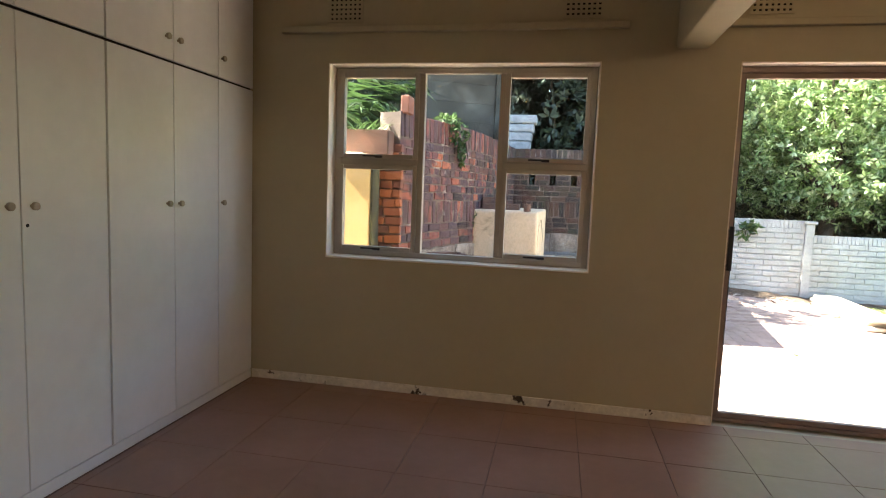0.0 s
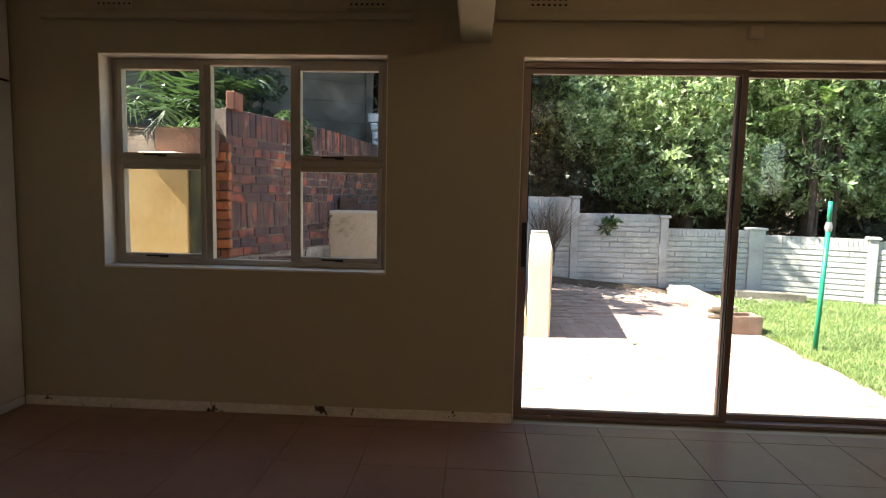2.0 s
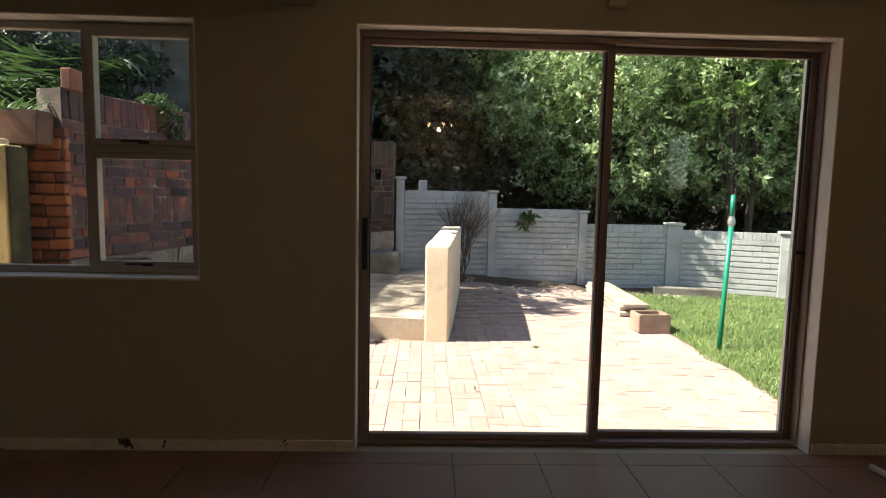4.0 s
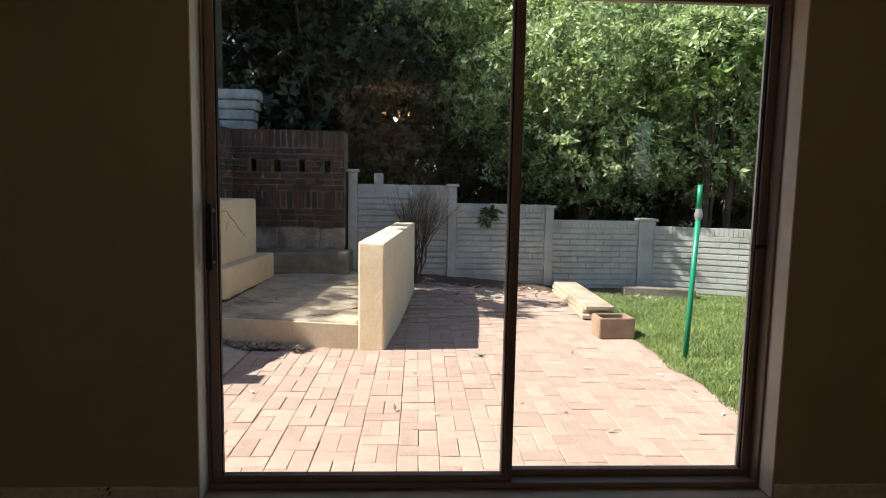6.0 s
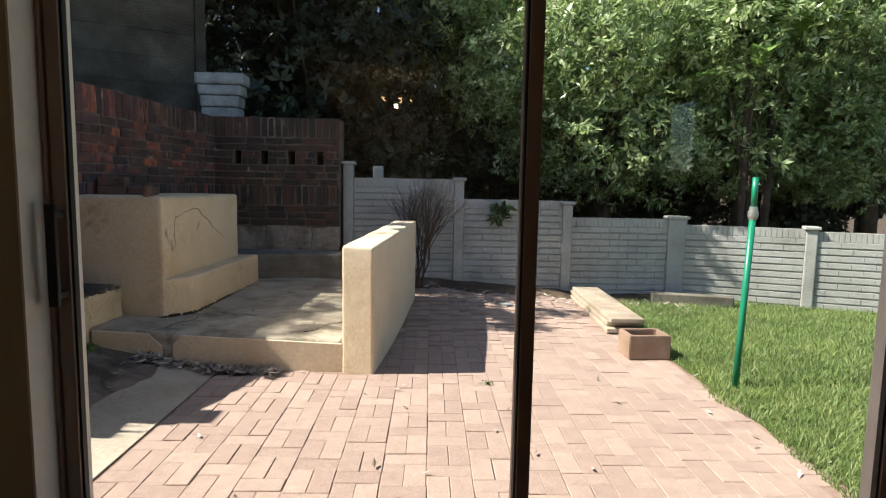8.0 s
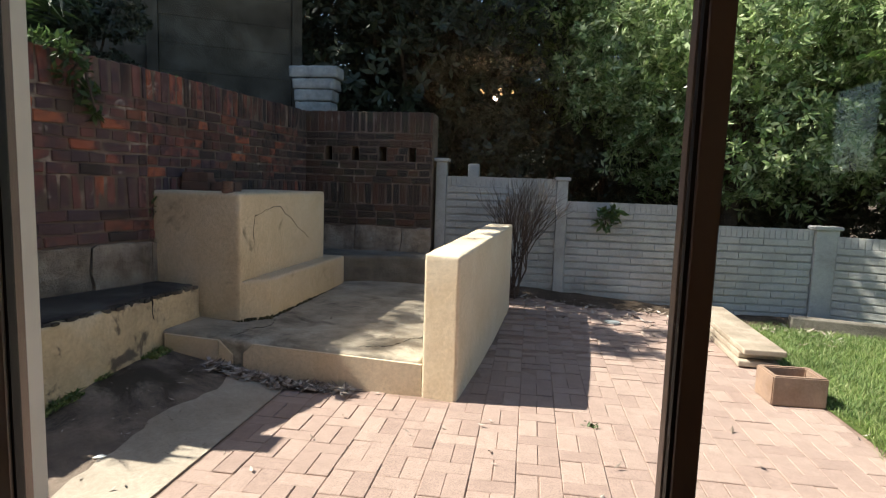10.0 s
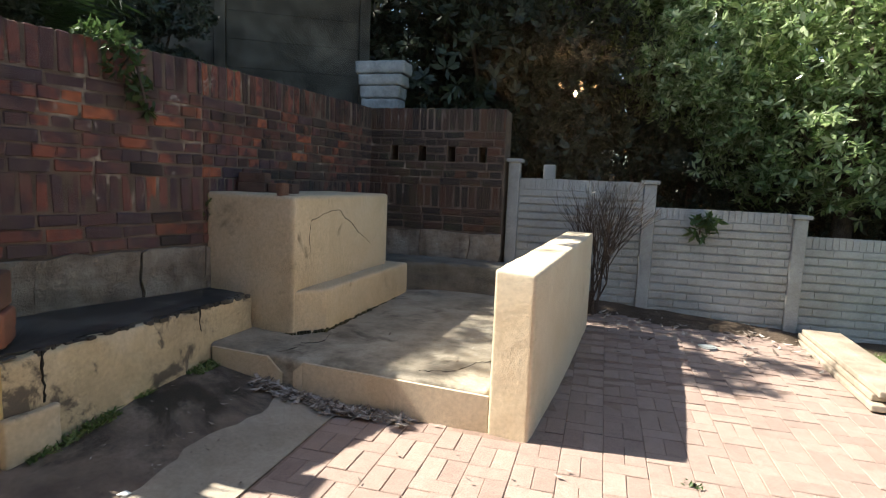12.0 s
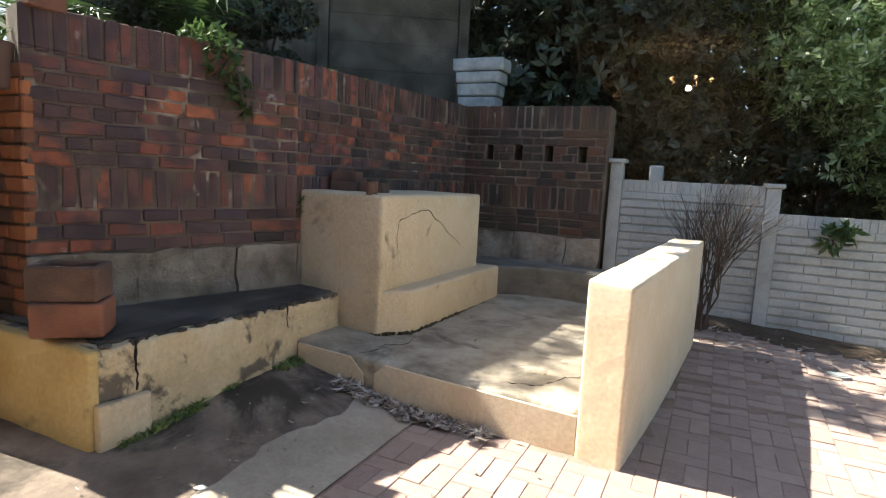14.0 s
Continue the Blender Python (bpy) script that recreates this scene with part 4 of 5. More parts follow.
hollow_block("hollow_block", 3.765, 6.93, G + 0.005, 0.34, 0.26, 0.195, 2, M["block"], "brown hollow concrete block beside the lawn", 0.035)
hollow_block("planter_block", -0.83, 5.27, 0.462, 0.31, 0.22, 0.165, 40, M["terracotta"], "terracotta hollow block on the ledge", 0.035)
hollow_block("planter_block", -0.85, 5.27, 0.629, 0.31, 0.22, 0.17, 37, M["block_dark"], "darker terracotta hollow block stacked on another", 0.035)
hollow_block("brick_planter", -1.62, 5.25, 1.62, 0.45, 0.22, 0.24, 2, M["block_dark"], "dark terracotta planter box on the yard wall", 0.03, "planter")
one("planter_stone", lambda b: box(b, -1.85, -1.55, 4.90, 5.10, 1.601, 1.645, 0.012), M["plaster_clean"], "pale flat coping stone on the yard wall", "stone")


def pole():
    p = thing("clothes_pole", "green painted steel pole standing in the lawn", "pole")
    bm = bmesh.new()
    tube(bm, [(4.14, 6.19, G - 0.05), (4.205, 6.24, 1.12)], 0.022, 14)
    part("shaft", bm, M["green"], p, smooth=True)
    bm = bmesh.new()
    tube(bm, [(4.205, 6.24, 1.08), (4.205, 6.24, 1.10), (4.205, 6.24, 1.101), (4.205, 6.24, 1.14), (4.205, 6.24, 1.141), (4.205, 6.24, 1.17)], [0.026, 0.03, 0.034, 0.034, 0.028, 0.026], 14)
    part("coupling", bm, M["zinc"], p, "grey metal coupling")
    bm = bmesh.new()
    tube(bm, [(4.205, 6.24, 1.17), (4.205, 6.24, 1.37)], 0.02, 14)
    part("top_tube", bm, M["green"], p, smooth=True)


for ob in [o for o in scene.objects if o.name.startswith("planter_block")]:
    weather(ob, 0.009, 0.012, 0.05)
pole()
one("drain_cover", lambda b: [tube(b, [(2.84, 8.60, lie(2.84, 8.6) - 0.02), (2.84, 8.60, lie(2.84, 8.6) + z)], rad, 20) for z, rad in ((0.012, 0.075), (0.016, 0.055))], M["cap_grey"], "small round grey drain cover among the pavers", "drain cover")
one("tin_can", lambda b: tube(b, [(-0.25, 6.96, 1.146), (-0.25, 6.96, 1.235), (-0.25, 6.96, 1.236), (-0.25, 6.96, 1.16)], [0.040, 0.043, 0.038, 0.034], 16), M["block_dark"], "small dull brown can standing on the plastered block", "can")


for k, (x, y, z, a) in enumerate(((-0.70, 7.30, 1.152, 6), (-0.70, 7.31, 1.226, 3), (-0.47, 7.34, 1.152, -4))):
    one("loose_brick", lambda b: box(b, -0.11, 0.11, -0.05, 0.05, 0, 0.072, 0.006, Matrix.Translation((x, y, z)) @ Matrix.Rotation(radians(a), 4, "Z")), M["block_dark"], "dark old brick lying on the plastered block", "brick", "loose bricks on the block")


# ---- plants ----
def leaf_cloud(name, n, lobes, size, seed, material, flat=0.35, droop=0.0, whorl=0):
    """many small folded leaves spread over the skins of some lobes"""
    r = np.random.default_rng(seed)
    w = np.array([l[3] * l[4] * l[5] for l in lobes]) ** 0.67
    pick = r.choice(len(lobes), n, p=w / w.sum())
    L = np.array(lobes)[pick]
    u = r.normal(size=(n, 3))
    u /= np.linalg.norm(u, axis=1)[:, None]
    rad = 1 - np.abs(r.normal(0, 0.16, n))
    # clumps: push the skin in and out
    for i in range(n):
        rad[i] += 0.36 * noise.noise((u[i][0] * 2.6 + pick[i], u[i][1] * 2.6, u[i][2] * 2.6)) + 0.12 * noise.noise((u[i][0] * 7 + pick[i], u[i][1] * 7, u[i][2] * 7))
    c = L[:, :3] + u * L[:, 3:6] * rad[:, None]
    if whorl:
        # shoots, each with a ring of leaves round its tip
        m = n // whorl
        shoot = np.repeat(np.arange(m), whorl)
        n = len(shoot)
        ax = r.normal(size=(m, 3)) * 0.55 + u[:m] + np.array((0, 0, 0.35))
        ax /= np.linalg.norm(ax, axis=1)[:, None]
        out = np.cross(ax[shoot], r.normal(size=(n, 3)))
        out /= np.linalg.norm(out, axis=1)[:, None]
        a = out + ax[shoot] * r.uniform(-0.25, 0.9, n)[:, None]
        a /= np.linalg.norm(a, axis=1)[:, None]
        b = np.cross(a, ax[shoot])
        b /= np.linalg.norm(b, axis=1)[:, None] + 1e-6
        s = size * np.repeat(r.uniform(0.75, 1.35, m), whorl)[:, None] * r.uniform(0.7, 1.15, n)[:, None]
        c = c[shoot] + ax[shoot] * r.uniform(-0.03, 0.02, n)[:, None] + a * s * 0.55
    else:
        a = r.normal(size=(n, 3)) + u * 0.9
        a[:, 2] -= droop
        a /= np.linalg.norm(a, axis=1)[:, None]
        b = np.cross(a, r.normal(size=(n, 3)) * flat + np.array((0, 0, 1.0)) + u * 0.6)
        b /= np.linalg.norm(b, axis=1)[:, None]
        s = size * r.uniform(0.6, 1.3, n)[:, None]
    v = np.stack((c - a * s * 0.5, c + b * s * 0.17, c + a * s * 0.5, c - b * s * 0.17), 1).reshape(-1, 3)
    f = np.arange(4 * n).reshape(-1, 4)
    me = bpy.data.meshes.new(name)
    me.vertices.add(4 * n)
    me.vertices.foreach_set("co", v.ravel())
    me.loops.add(4 * n)
    me.loops.foreach_set("vertex_index", f.ravel())
    me.polygons.add(n)
    me.polygons.foreach_set("loop_start", np.arange(0, 4 * n, 4))
    me.polygons.foreach_set("loop_total", np.full(n, 4))
    me.materials.append(material)
    me.update(calc_edges=True)
    return me


def tree(seed, x, y, z, h, r, n, size=0.11, material="leaf", label="", name="tree", low=0.22):
    rr = random.Random(seed)
    t = thing(name, label or "leafy evergreen tree with a dense dark green crown", "tree", "trees behind the fence", at=(x, y, z))
    bm = bmesh.new()
    tube(bm, [(0, 0, -0.3), (0.05, 0.02, h * 0.25), (0.1, -0.05, h * 0.5), (0.12, 0, h * 0.75)], [0.14, 0.11, 0.08, 0.03], 9)
    lobes = []
    for k in range(11):
        a = rr.uniform(0, math.tau)
        q = r * rr.uniform(0.25, 0.75)
        zz = h * rr.uniform(low, 0.92)
        lobes.append((math.cos(a) * q, math.sin(a) * q, zz, r * rr.uniform(0.38, 0.6), r * rr.uniform(0.38, 0.6), r * rr.uniform(0.3, 0.5)))
        b0 = h * rr.uniform(0.2, 0.5)
        tube(bm, [(0.08, 0, b0), (math.cos(a) * q * 0.6, math.sin(a) * q * 0.6, (b0 + zz) / 2 + 0.2), (math.cos(a) * q, math.sin(a) * q, zz)], [0.05, 0.03, 0.01], 6)
    part("trunk", bm, M["bark"], t, smooth=True)
    cr = new("crown", leaf_cloud("crown", n, lobes, size, seed, M[material], whorl=9))
    cr.parent = t
    tagged(cr, "dense crown of small pointed leaves", kind="stuff")
    return t


t1 = tree(1, 4.75, 11.6, 0.0, 5.3, 2.1, 60000, 0.10, low=0.36)
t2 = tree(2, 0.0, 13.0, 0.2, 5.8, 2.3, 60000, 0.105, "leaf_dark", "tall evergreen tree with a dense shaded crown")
t3 = tree(3, 6.9, 11.5, 0.0, 4.7, 2.0, 60000, 0.10, low=0.36, label="leafy evergreen tree with a sunlit green crown")
for src, x, y, z, s, rz in ((t2, -2.6, 13.3, 1.0, 1.2, 40), (t2, -4.4, 12.9, 1.8, 1.3, 100), (t3, 9.4, 11.9, 0, 1.05, 200), (t1, 12.4, 12.8, 0, 1.1, 250), (t1, 2.8, 14.4, 0.9, 1.3, 90), (t1, 5.8, 14.2, 0, 1.35, 160), (t1, 8.6, 14.6, 0, 1.3, 20), (t2, -1.2, 14.5, 0.8, 1.5, 300), (t1, 12.0, 15.4, 0, 1.4, 70), (t2, -7.6, 9.6, 2.4, 1.3, 10), (t2, -7.0, 13.0, 2.4, 1.6, 60)):
    copy_thing(src, Matrix.Translation((x, y, z)) @ Matrix.Rotation(radians(rz), 4, "Z") @ Matrix.Scale(s, 4))


def leaning_tree():
    """its crown reaches over the terrace and the corner wall, above the view"""
    t = thing("tree", "tall evergreen tree behind the terrace fence, leaning over the yard", "tree", "trees behind the fence", at=(-2.0, 10.6, 1.9))
    bm = bmesh.new()
    tube(bm, [(0, 0, -0.3), (0.05, -0.05, 1.4), (0.3, -0.4, 2.6), (0.9, -1.1, 3.4), (2.2, -1.5, 3.9)], [0.15, 0.13, 0.10, 0.07, 0.03], 9)
    rr = random.Random(77)
    lobes = []
    for k in range(17):
        x, y, z = -0.6 + 3.6 * k / 16 + rr.uniform(-0.2, 0.2), rr.uniform(-2.0, -0.6) if k < 9 else rr.uniform(-1.3, -0.5), rr.uniform(2.75, 3.6)
        lobes.append((x, y, z, rr.uniform(0.35, 0.55), rr.uniform(0.3, 0.5), rr.uniform(0.25, 0.4)))
        tube(bm, [(0.6 + x * 0.3, -0.8, 3.1), (x * 0.7 + 0.2, y * 0.7 - 0.3, 3.2), (x, y, z)], [0.035, 0.025, 0.008], 6)
    for x, y, z in ((0.1, -2.55, 3.0), (0.5, -2.75, 2.9), (0.9, -2.5, 3.1), (0.4, -3.1, 3.0)):
        lobes.append((x, y, z, 0.26, 0.16, 0.18))
        tube(bm, [(x * 0.5, -1.6, 3.1), (x, y, z)], [0.02, 0.006], 6)
    for k in range(4):
        x, y, z = 3.75 + 0.27 * k, -1.45 + rr.uniform(-0.25, 0.2), 2.35 + rr.uniform(0, 0.25)
        lobes.append((x, y, z, 0.16, 0.10, 0.10))
        tube(bm, [(2.2 + 0.2 * k, -1.5, 3.0), (x, y, z)], [0.015, 0.006], 6)
    part("trunk", bm, M["bark"], t, smooth=True)
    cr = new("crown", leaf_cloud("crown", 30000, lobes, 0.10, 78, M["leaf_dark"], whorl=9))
    cr.parent = t
    tagged(cr, "dense dark crown of small pointed leaves", kind="stuff")


leaning_tree()


# leaf colour stands in for the deep shade under the crowns
def hedge(x, y, z, seed, n=34000):
    h = thing("hedge_shrub", "dense dark green shrub filling the gap under the trees", "shrub", "shrubs behind the fence", at=(x, y, z))
    rr = random.Random(seed)
    lobes = [(rr.uniform(-1.3, 1.3), rr.uniform(-0.5, 0.5), rr.uniform(0.3, 2.6), rr.uniform(0.5, 0.8), rr.uniform(0.4, 0.6), rr.uniform(0.45, 0.7)) for k in range(10)]
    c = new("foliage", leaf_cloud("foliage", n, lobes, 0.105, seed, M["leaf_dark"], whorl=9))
    c.parent = h
    tagged(c, "dense dark leaves", kind="stuff")
    bm = bmesh.new()
    for k in range(7):
        a = rr.uniform(-1, 1)
        tube(bm, [(a * 0.6, 0, -0.2), (a * 0.9, rr.uniform(-0.2, 0.2), 1.0), (a * 1.2, rr.uniform(-0.4, 0.4), 2.2)], [0.045, 0.03, 0.015], 6)
    part("stems", bm, M["bark"], h)
    return h


h1 = hedge(0.2, 12.7, 0.1, 41)
for x, y, z, s, rz in ((3.0, 12.9, 0, 1, 180), (6.0, 13.0, 0, 1.05, 10), (9.0, 13.2, 0, 1.1, 190), (12.2, 13.4, 0, 1.2, 5), (-2.8, 12.6, 1.2, 1.1, 170), (15.5, 13.0, 0, 1.5, 20), (1.7, 15.5, 0, 1.5, 15), (7.4, 15.8, 0, 1.5, 195), (4.6, 15.6, 0, 1.5, 95)):
    copy_thing(h1, Matrix.Translation((x, y, z)) @ Matrix.Rotation(radians(rz), 4, "Z") @ Matrix.Scale(s, 4))


# bare shrub by the fence
def shrub():
    s = thing("bare_shrub", "leafless brown twiggy shrub in front of the white fence", "shrub", at=(1.85, 9.05, 0.08))
    rr = random.Random(5)
    bm = bmesh.new()

    def grow(p, d, l, r, lvl):
        e = p + d * l
        m = p + d * l * 0.5 + Vector((rr.uniform(-1, 1), rr.uniform(-1, 1), 0)) * l * 0.08
        tube(bm, [p, m, e], [r, r * 0.85, r * 0.7], 5, cap=False)
        if lvl == 0:
            return
        for k in range(3 if lvl > 1 else 2):
            nd = (d + Vector((rr.uniform(-0.48, 0.48), rr.uniform(-0.4, 0.4), rr.uniform(-0.15, 0.3)))).normalized()
            grow(e, nd, l * rr.uniform(0.6, 0.9), r * 0.62, lvl - 1)

    for k in range(10):
        grow(Vector((rr.uniform(-0.06, 0.06), rr.uniform(-0.05, 0.05), 0)), Vector((rr.uniform(-0.32, 0.32), rr.uniform(-0.2, 0.2), 1)).normalized(), rr.uniform(0.31, 0.42), 0.011, 4)
    part("branches", bm, M["twig"], s)


shrub()


def small_plant(name, x, y, z, lobes, n, size, material, label, seed, stem=None):
    p = thing(name, label, "plant", at=(x, y, z))
    c = new("leaves", leaf_cloud("leaves", n, lobes, size, seed, M[material], flat=0.8, droop=0.3))
    c.parent = p
    bm = bmesh.new()
    tube(bm, stem or [(0, 0, -0.05), (lobes[0][0] * 0.5, lobes[0][1] * 0.5, lobes[0][2])], [0.008] * len(stem or (1, 2)), 6)
    part("stem", bm, M["twig"], p)
    return p


small_plant("fence_weed", 2.82, 9.42, 0.93, [(0, 0, 0, 0.13, 0.07, 0.12), (0.08, -0.02, 0.08, 0.1, 0.06, 0.08)], 110, 0.11, "leaf_palm", "leafy green weed growing from the white fence", 31)
small_plant("wall_climber", -1.02, 6.36, 1.95, [(-0.06, -0.05, 0.12, 0.14, 0.20, 0.09), (0.05, -0.02, 0.0, 0.10, 0.15, 0.13), (0.06, 0.08, -0.16, 0.05, 0.09, 0.12), (0.05, 0.16, -0.28, 0.04, 0.05, 0.05)], 300, 0.09, "leaf_palm", "bright green leafy plant hanging over the brick wall", 32, stem=[(0, 0, -0.05), (0.1, 0, 0.05), (0.14, 0.05, -0.25)])
small_plant("paving_weed", 2.37, 6.21, G + 0.01, [(0, 0, 0, 0.035, 0.03, 0.008), (0.05, -0.02, 0, 0.03, 0.025, 0.008)], 20, 0.035, "leaf_palm", "small flat green weed growing between the pavers", 34, stem=[(0, 0, -0.03), (0.04, -0.01, 0)])
one("paper_scrap", lambda b: prism(b, [(0.05 - 0.022, 5.23 - 0.02), (0.05 + 0.02, 5.23 - 0.014), (0.05 + 0.024, 5.23 + 0.016), (0.05 - 0.012, 5.23 + 0.022)], lie(0.05, 5.23) + 0.006, lie(0.05, 5.23) + 0.010), M["cupboard"], "small white scrap of paper on the concrete slab", "litter")
small_plant("block_weed", -0.88, 6.97, 1.02, [(0, 0, 0, 0.045, 0.05, 0.08), (0.02, -0.02, 0.07, 0.03, 0.03, 0.04)], 60, 0.045, "leaf_palm", "small green weed in the gap beside the plastered block", 33)
blades("terrace_grass", 8000, (-1.75, -0.85), (5.4, 8.2), (0.015, 0.055), lambda x, y: TOPZ - 0.015, M["grass"], "thin grass along the top of the retaining wall", keep=lambda x, y: -0.30 < x - (-1.34 + (y - 5.35) * 0.304) < -0.19 and noise.noise((y * 2.3, 3, 1)) > -0.25, width=0.004)
th = copy_thing(h1, Matrix.Translation((-2.35, 7.9, 1.95)) @ Matrix.Rotation(radians(50), 4, "Z") @ Matrix.Scale(0.42, 4))
tagged(th, "low dark green shrub on the terrace behind the brick wall", group="terrace shrubs")
th = copy_thing(th, Matrix.Translation((-2.5, 6.9, 1.95)) @ Matrix.Rotation(radians(120), 4, "Z") @ Matrix.Scale(0.4 / 0.42, 4))
blades("ledge_weeds", 2600, (-0.60, -0.34), (5.2, 6.5), (0.012, 0.04), lie, M["grass"], "small green weeds along the foot of the ledge", keep=lambda x, y: abs(x - (-0.53 + (y - 5.2) * 0.06)) < 0.06 and noise.noise((x * 4, y * 4, 1)) > 0.0, lean=1.2, width=0.008)


def strap_plant(name, x, y, z, n, l, w, seed, material, label, up=1.2):
    rr = random.Random(seed)
    p = thing(name, label, "plant", at=(x, y, z))
    vs, fs = [], []
    for k in range(n):
        a = rr.uniform(0, math.tau)
        d = Vector((math.cos(a), math.sin(a), rr.uniform(0.5, 1.6) * up)).normalized()
        side = Vector((-math.sin(a), math.cos(a), 0)) * w
        q = Vector((rr.uniform(-0.12, 0.12), rr.uniform(-0.06, 0.06), 0))
        ll = l * rr.uniform(0.6, 1.1)
        for s in range(6):
            tt = s / 5
            wid = side * (1 - tt ** 2) * 0.9 + side * 0.1
            k0 = len(vs)
            vs += [tuple(q - wid), tuple(q + wid)]
            if s:
                fs.append((k0 - 2, k0 - 1, k0 + 1, k0))
            q = q + d * ll / 5
            d = (d + Vector((0, 0, -0.22))).normalized()
    ob = new("leaves", mesh_from("leaves", vs, fs, M[material]))
    ob.parent = p
    return p


strap_plant("agapanthus", -1.62, 5.25, 1.80, 34, 0.30, 0.011, 3, "leaf_palm", "bright green strap-leaved plant in the terracotta planter")
strap_plant("agapanthus", -1.95, 5.7, 1.75, 40, 0.42, 0.012, 4, "leaf_palm", "bright green strap-leaved plant on the terrace")
strap_plant("agapanthus", -1.7, 6.2, 1.88, 30, 0.32, 0.012, 5, "leaf_palm", "bright green strap-leaved plant on the terrace")


def palm(x, y, z, n, l, seed, label, h=1.5):
    rr = random.Random(seed)
    p = thing("palm", label, "palm", at=(x, y, z))
    bm = bmesh.new()
    tube(bm, [(0, 0, -0.3), (0.03, 0, h * 0.5), (0, 0, h)], [0.06, 0.05, 0.045], 9)
    part("trunk", bm, M["bark"], p, smooth=True)
    vs, fs = [], []
    for k in range(n):
        a = k * math.tau / n + rr.uniform(-0.2, 0.2)
        d = Vector((math.cos(a), math.sin(a), rr.uniform(0.3, 1.6))).normalized()
        side = Vector((-math.sin(a), math.cos(a), 0))
        q = Vector((0, 0, h))
        for s in range(22):
            tt = s / 21
            for sg in (-1, 1):
                if rr.random() < 0.25:
                    continue
                e = q + side * sg * 0.42 * math.sin(math.pi * min(1, tt * 0.9 + 0.1)) + d * rr.uniform(0.08, 0.3) + Vector((0, 0, rr.uniform(-0.22, 0.02)))
                k0 = len(vs)
                vs += [tuple(q), tuple(q + d * 0.035), tuple(e)]
                fs.append((k0, k0 + 1, k0 + 2))
            q = q + d * l / 22
            d = (d + Vector((0, 0, -0.055))).normalized()
    ob = new("fronds", mesh_from("fronds", vs, fs, M["frond"]))
    ob.parent = p
    tagged(ob, "arching feathered fronds", kind="stuff")




def broad_plant(x, y, z, leaves, seed):
    """a clump of long stalks, each with one wide torn leaf"""
    rr = random.Random(seed)
    p = thing("banana_plant", "tall plant with broad pale green torn leaves on long stalks", "plant", at=(x, y, z))
    for az, h, out, ll, ww in leaves:
        d = Vector((math.cos(az), math.sin(az), 0))
        side = Vector((-d.y, d.x, 0))
        root = Vector((rr.uniform(-0.08, 0.08), rr.uniform(-0.08, 0.08), -0.2))
        tip = root + d * out + Vector((0, 0, h))
        bm = bmesh.new()
        tube(bm, [root, root + d * out * 0.3 + Vector((0, 0, h * 0.6)), tip], [0.03, 0.022, 0.014], 6)
        stalk = part("stalk", bm, M["bark"], p)
        vs, fs = [], []
        n = 16
        for i in range(n):
            for sgn in (-1, 1):
                t0, t1 = i / n, (i + 0.93) / n
                k = len(vs)
                for t, q in ((t0, 0), (t1, 0), (t1, 1), (t0, 1)):
                    w = ww * (math.sin(math.pi * min(1, t * 0.93 + 0.05)) ** 0.6) * q
                    c = tip + d * ll * (t * 0.75) + Vector((0, 0, ll * (0.65 * t - 0.55 * t * t)))
                    vs.append(tuple(c + side * sgn * w + d * w * 0.45 + Vector((0, 0, w * (0.35 + rr.uniform(-0.12, 0.06))))))
                fs.append((k, k + 1, k + 2, k + 3))
        ob = new("blade", mesh_from("blade", vs, fs, M["leaf_light"]))
        ob.parent = p


broad_plant(6.45, 10.4, 0.1, [(0.3, 3.3, 0.35, 0.9, 0.17), (2.4, 3.2, 0.25, 0.8, 0.16), (-1.9, 3.0, 0.4, 0.8, 0.17), (-0.7, 3.5, 0.2, 0.95, 0.18), (3.5, 2.8, 0.5, 0.7, 0.13), (-2.6, 3.5, 0.25, 0.8, 0.16)], 3)
palm(6.3, 10.3, 0, 11, 1.1, 8, "palm with arching fronds among the trees", 3.3)
palm(-2.15, 5.95, 1.75, 11, 0.62, 9, "low palm with arching fronds on the terrace", 0.35)
palm(-2.3, 6.9, 1.9, 14, 0.95, 12, "low palm on the terrace", 0.3)


def banana(x, y, z, h):
    rr = random.Random(21)
    p = thing("banana_plant", "tall banana plant with broad ragged pale green leaves", "banana plant", at=(x, y, z))
    bm = bmesh.new()
    tube(bm, [(0, 0, -0.2), (0.05, 0, h * 0.6), (0, 0, h)], [0.07, 0.06, 0.05], 10)
    part("stem", bm, M["bark"], p, smooth=True)
    for k in range(7):
        a = k * math.tau / 7 + 0.4
        d = Vector((math.cos(a), math.sin(a), 1.1)).normalized()
        side = Vector((-math.sin(a), math.cos(a), 0))
        q = Vector((0, 0, h))
        vs, fs = [], []
        for i in range(12):
            tt = i / 11
            w = 0.2 * math.sin(math.pi * min(1, tt * 0.92 + 0.08)) ** 0.7
            for sg in (-1, 1):
                k0 = len(vs)
                cut = rr.uniform(0.75, 1.0)
                vs += [tuple(q), tuple(q + d * 0.095), tuple(q + d * 0.11 + side * sg * w * cut + Vector((0, 0, -0.3 * w))), tuple(q + d * 0.01 + side * sg * w * cut + Vector((0, 0, -0.3 * w)))]
                fs.append((k0, k0 + 1, k0 + 2, k0 + 3))
            q = q + d * 0.1
            d = (d + Vector((0, 0, -0.09))).normalized()
        me = mesh_from("leaf", vs, fs, M["leaf_light"])
        ob = new("leaf", me)
        ob.parent = p


banana(6.75, 10.5, 0.0, 3.2)


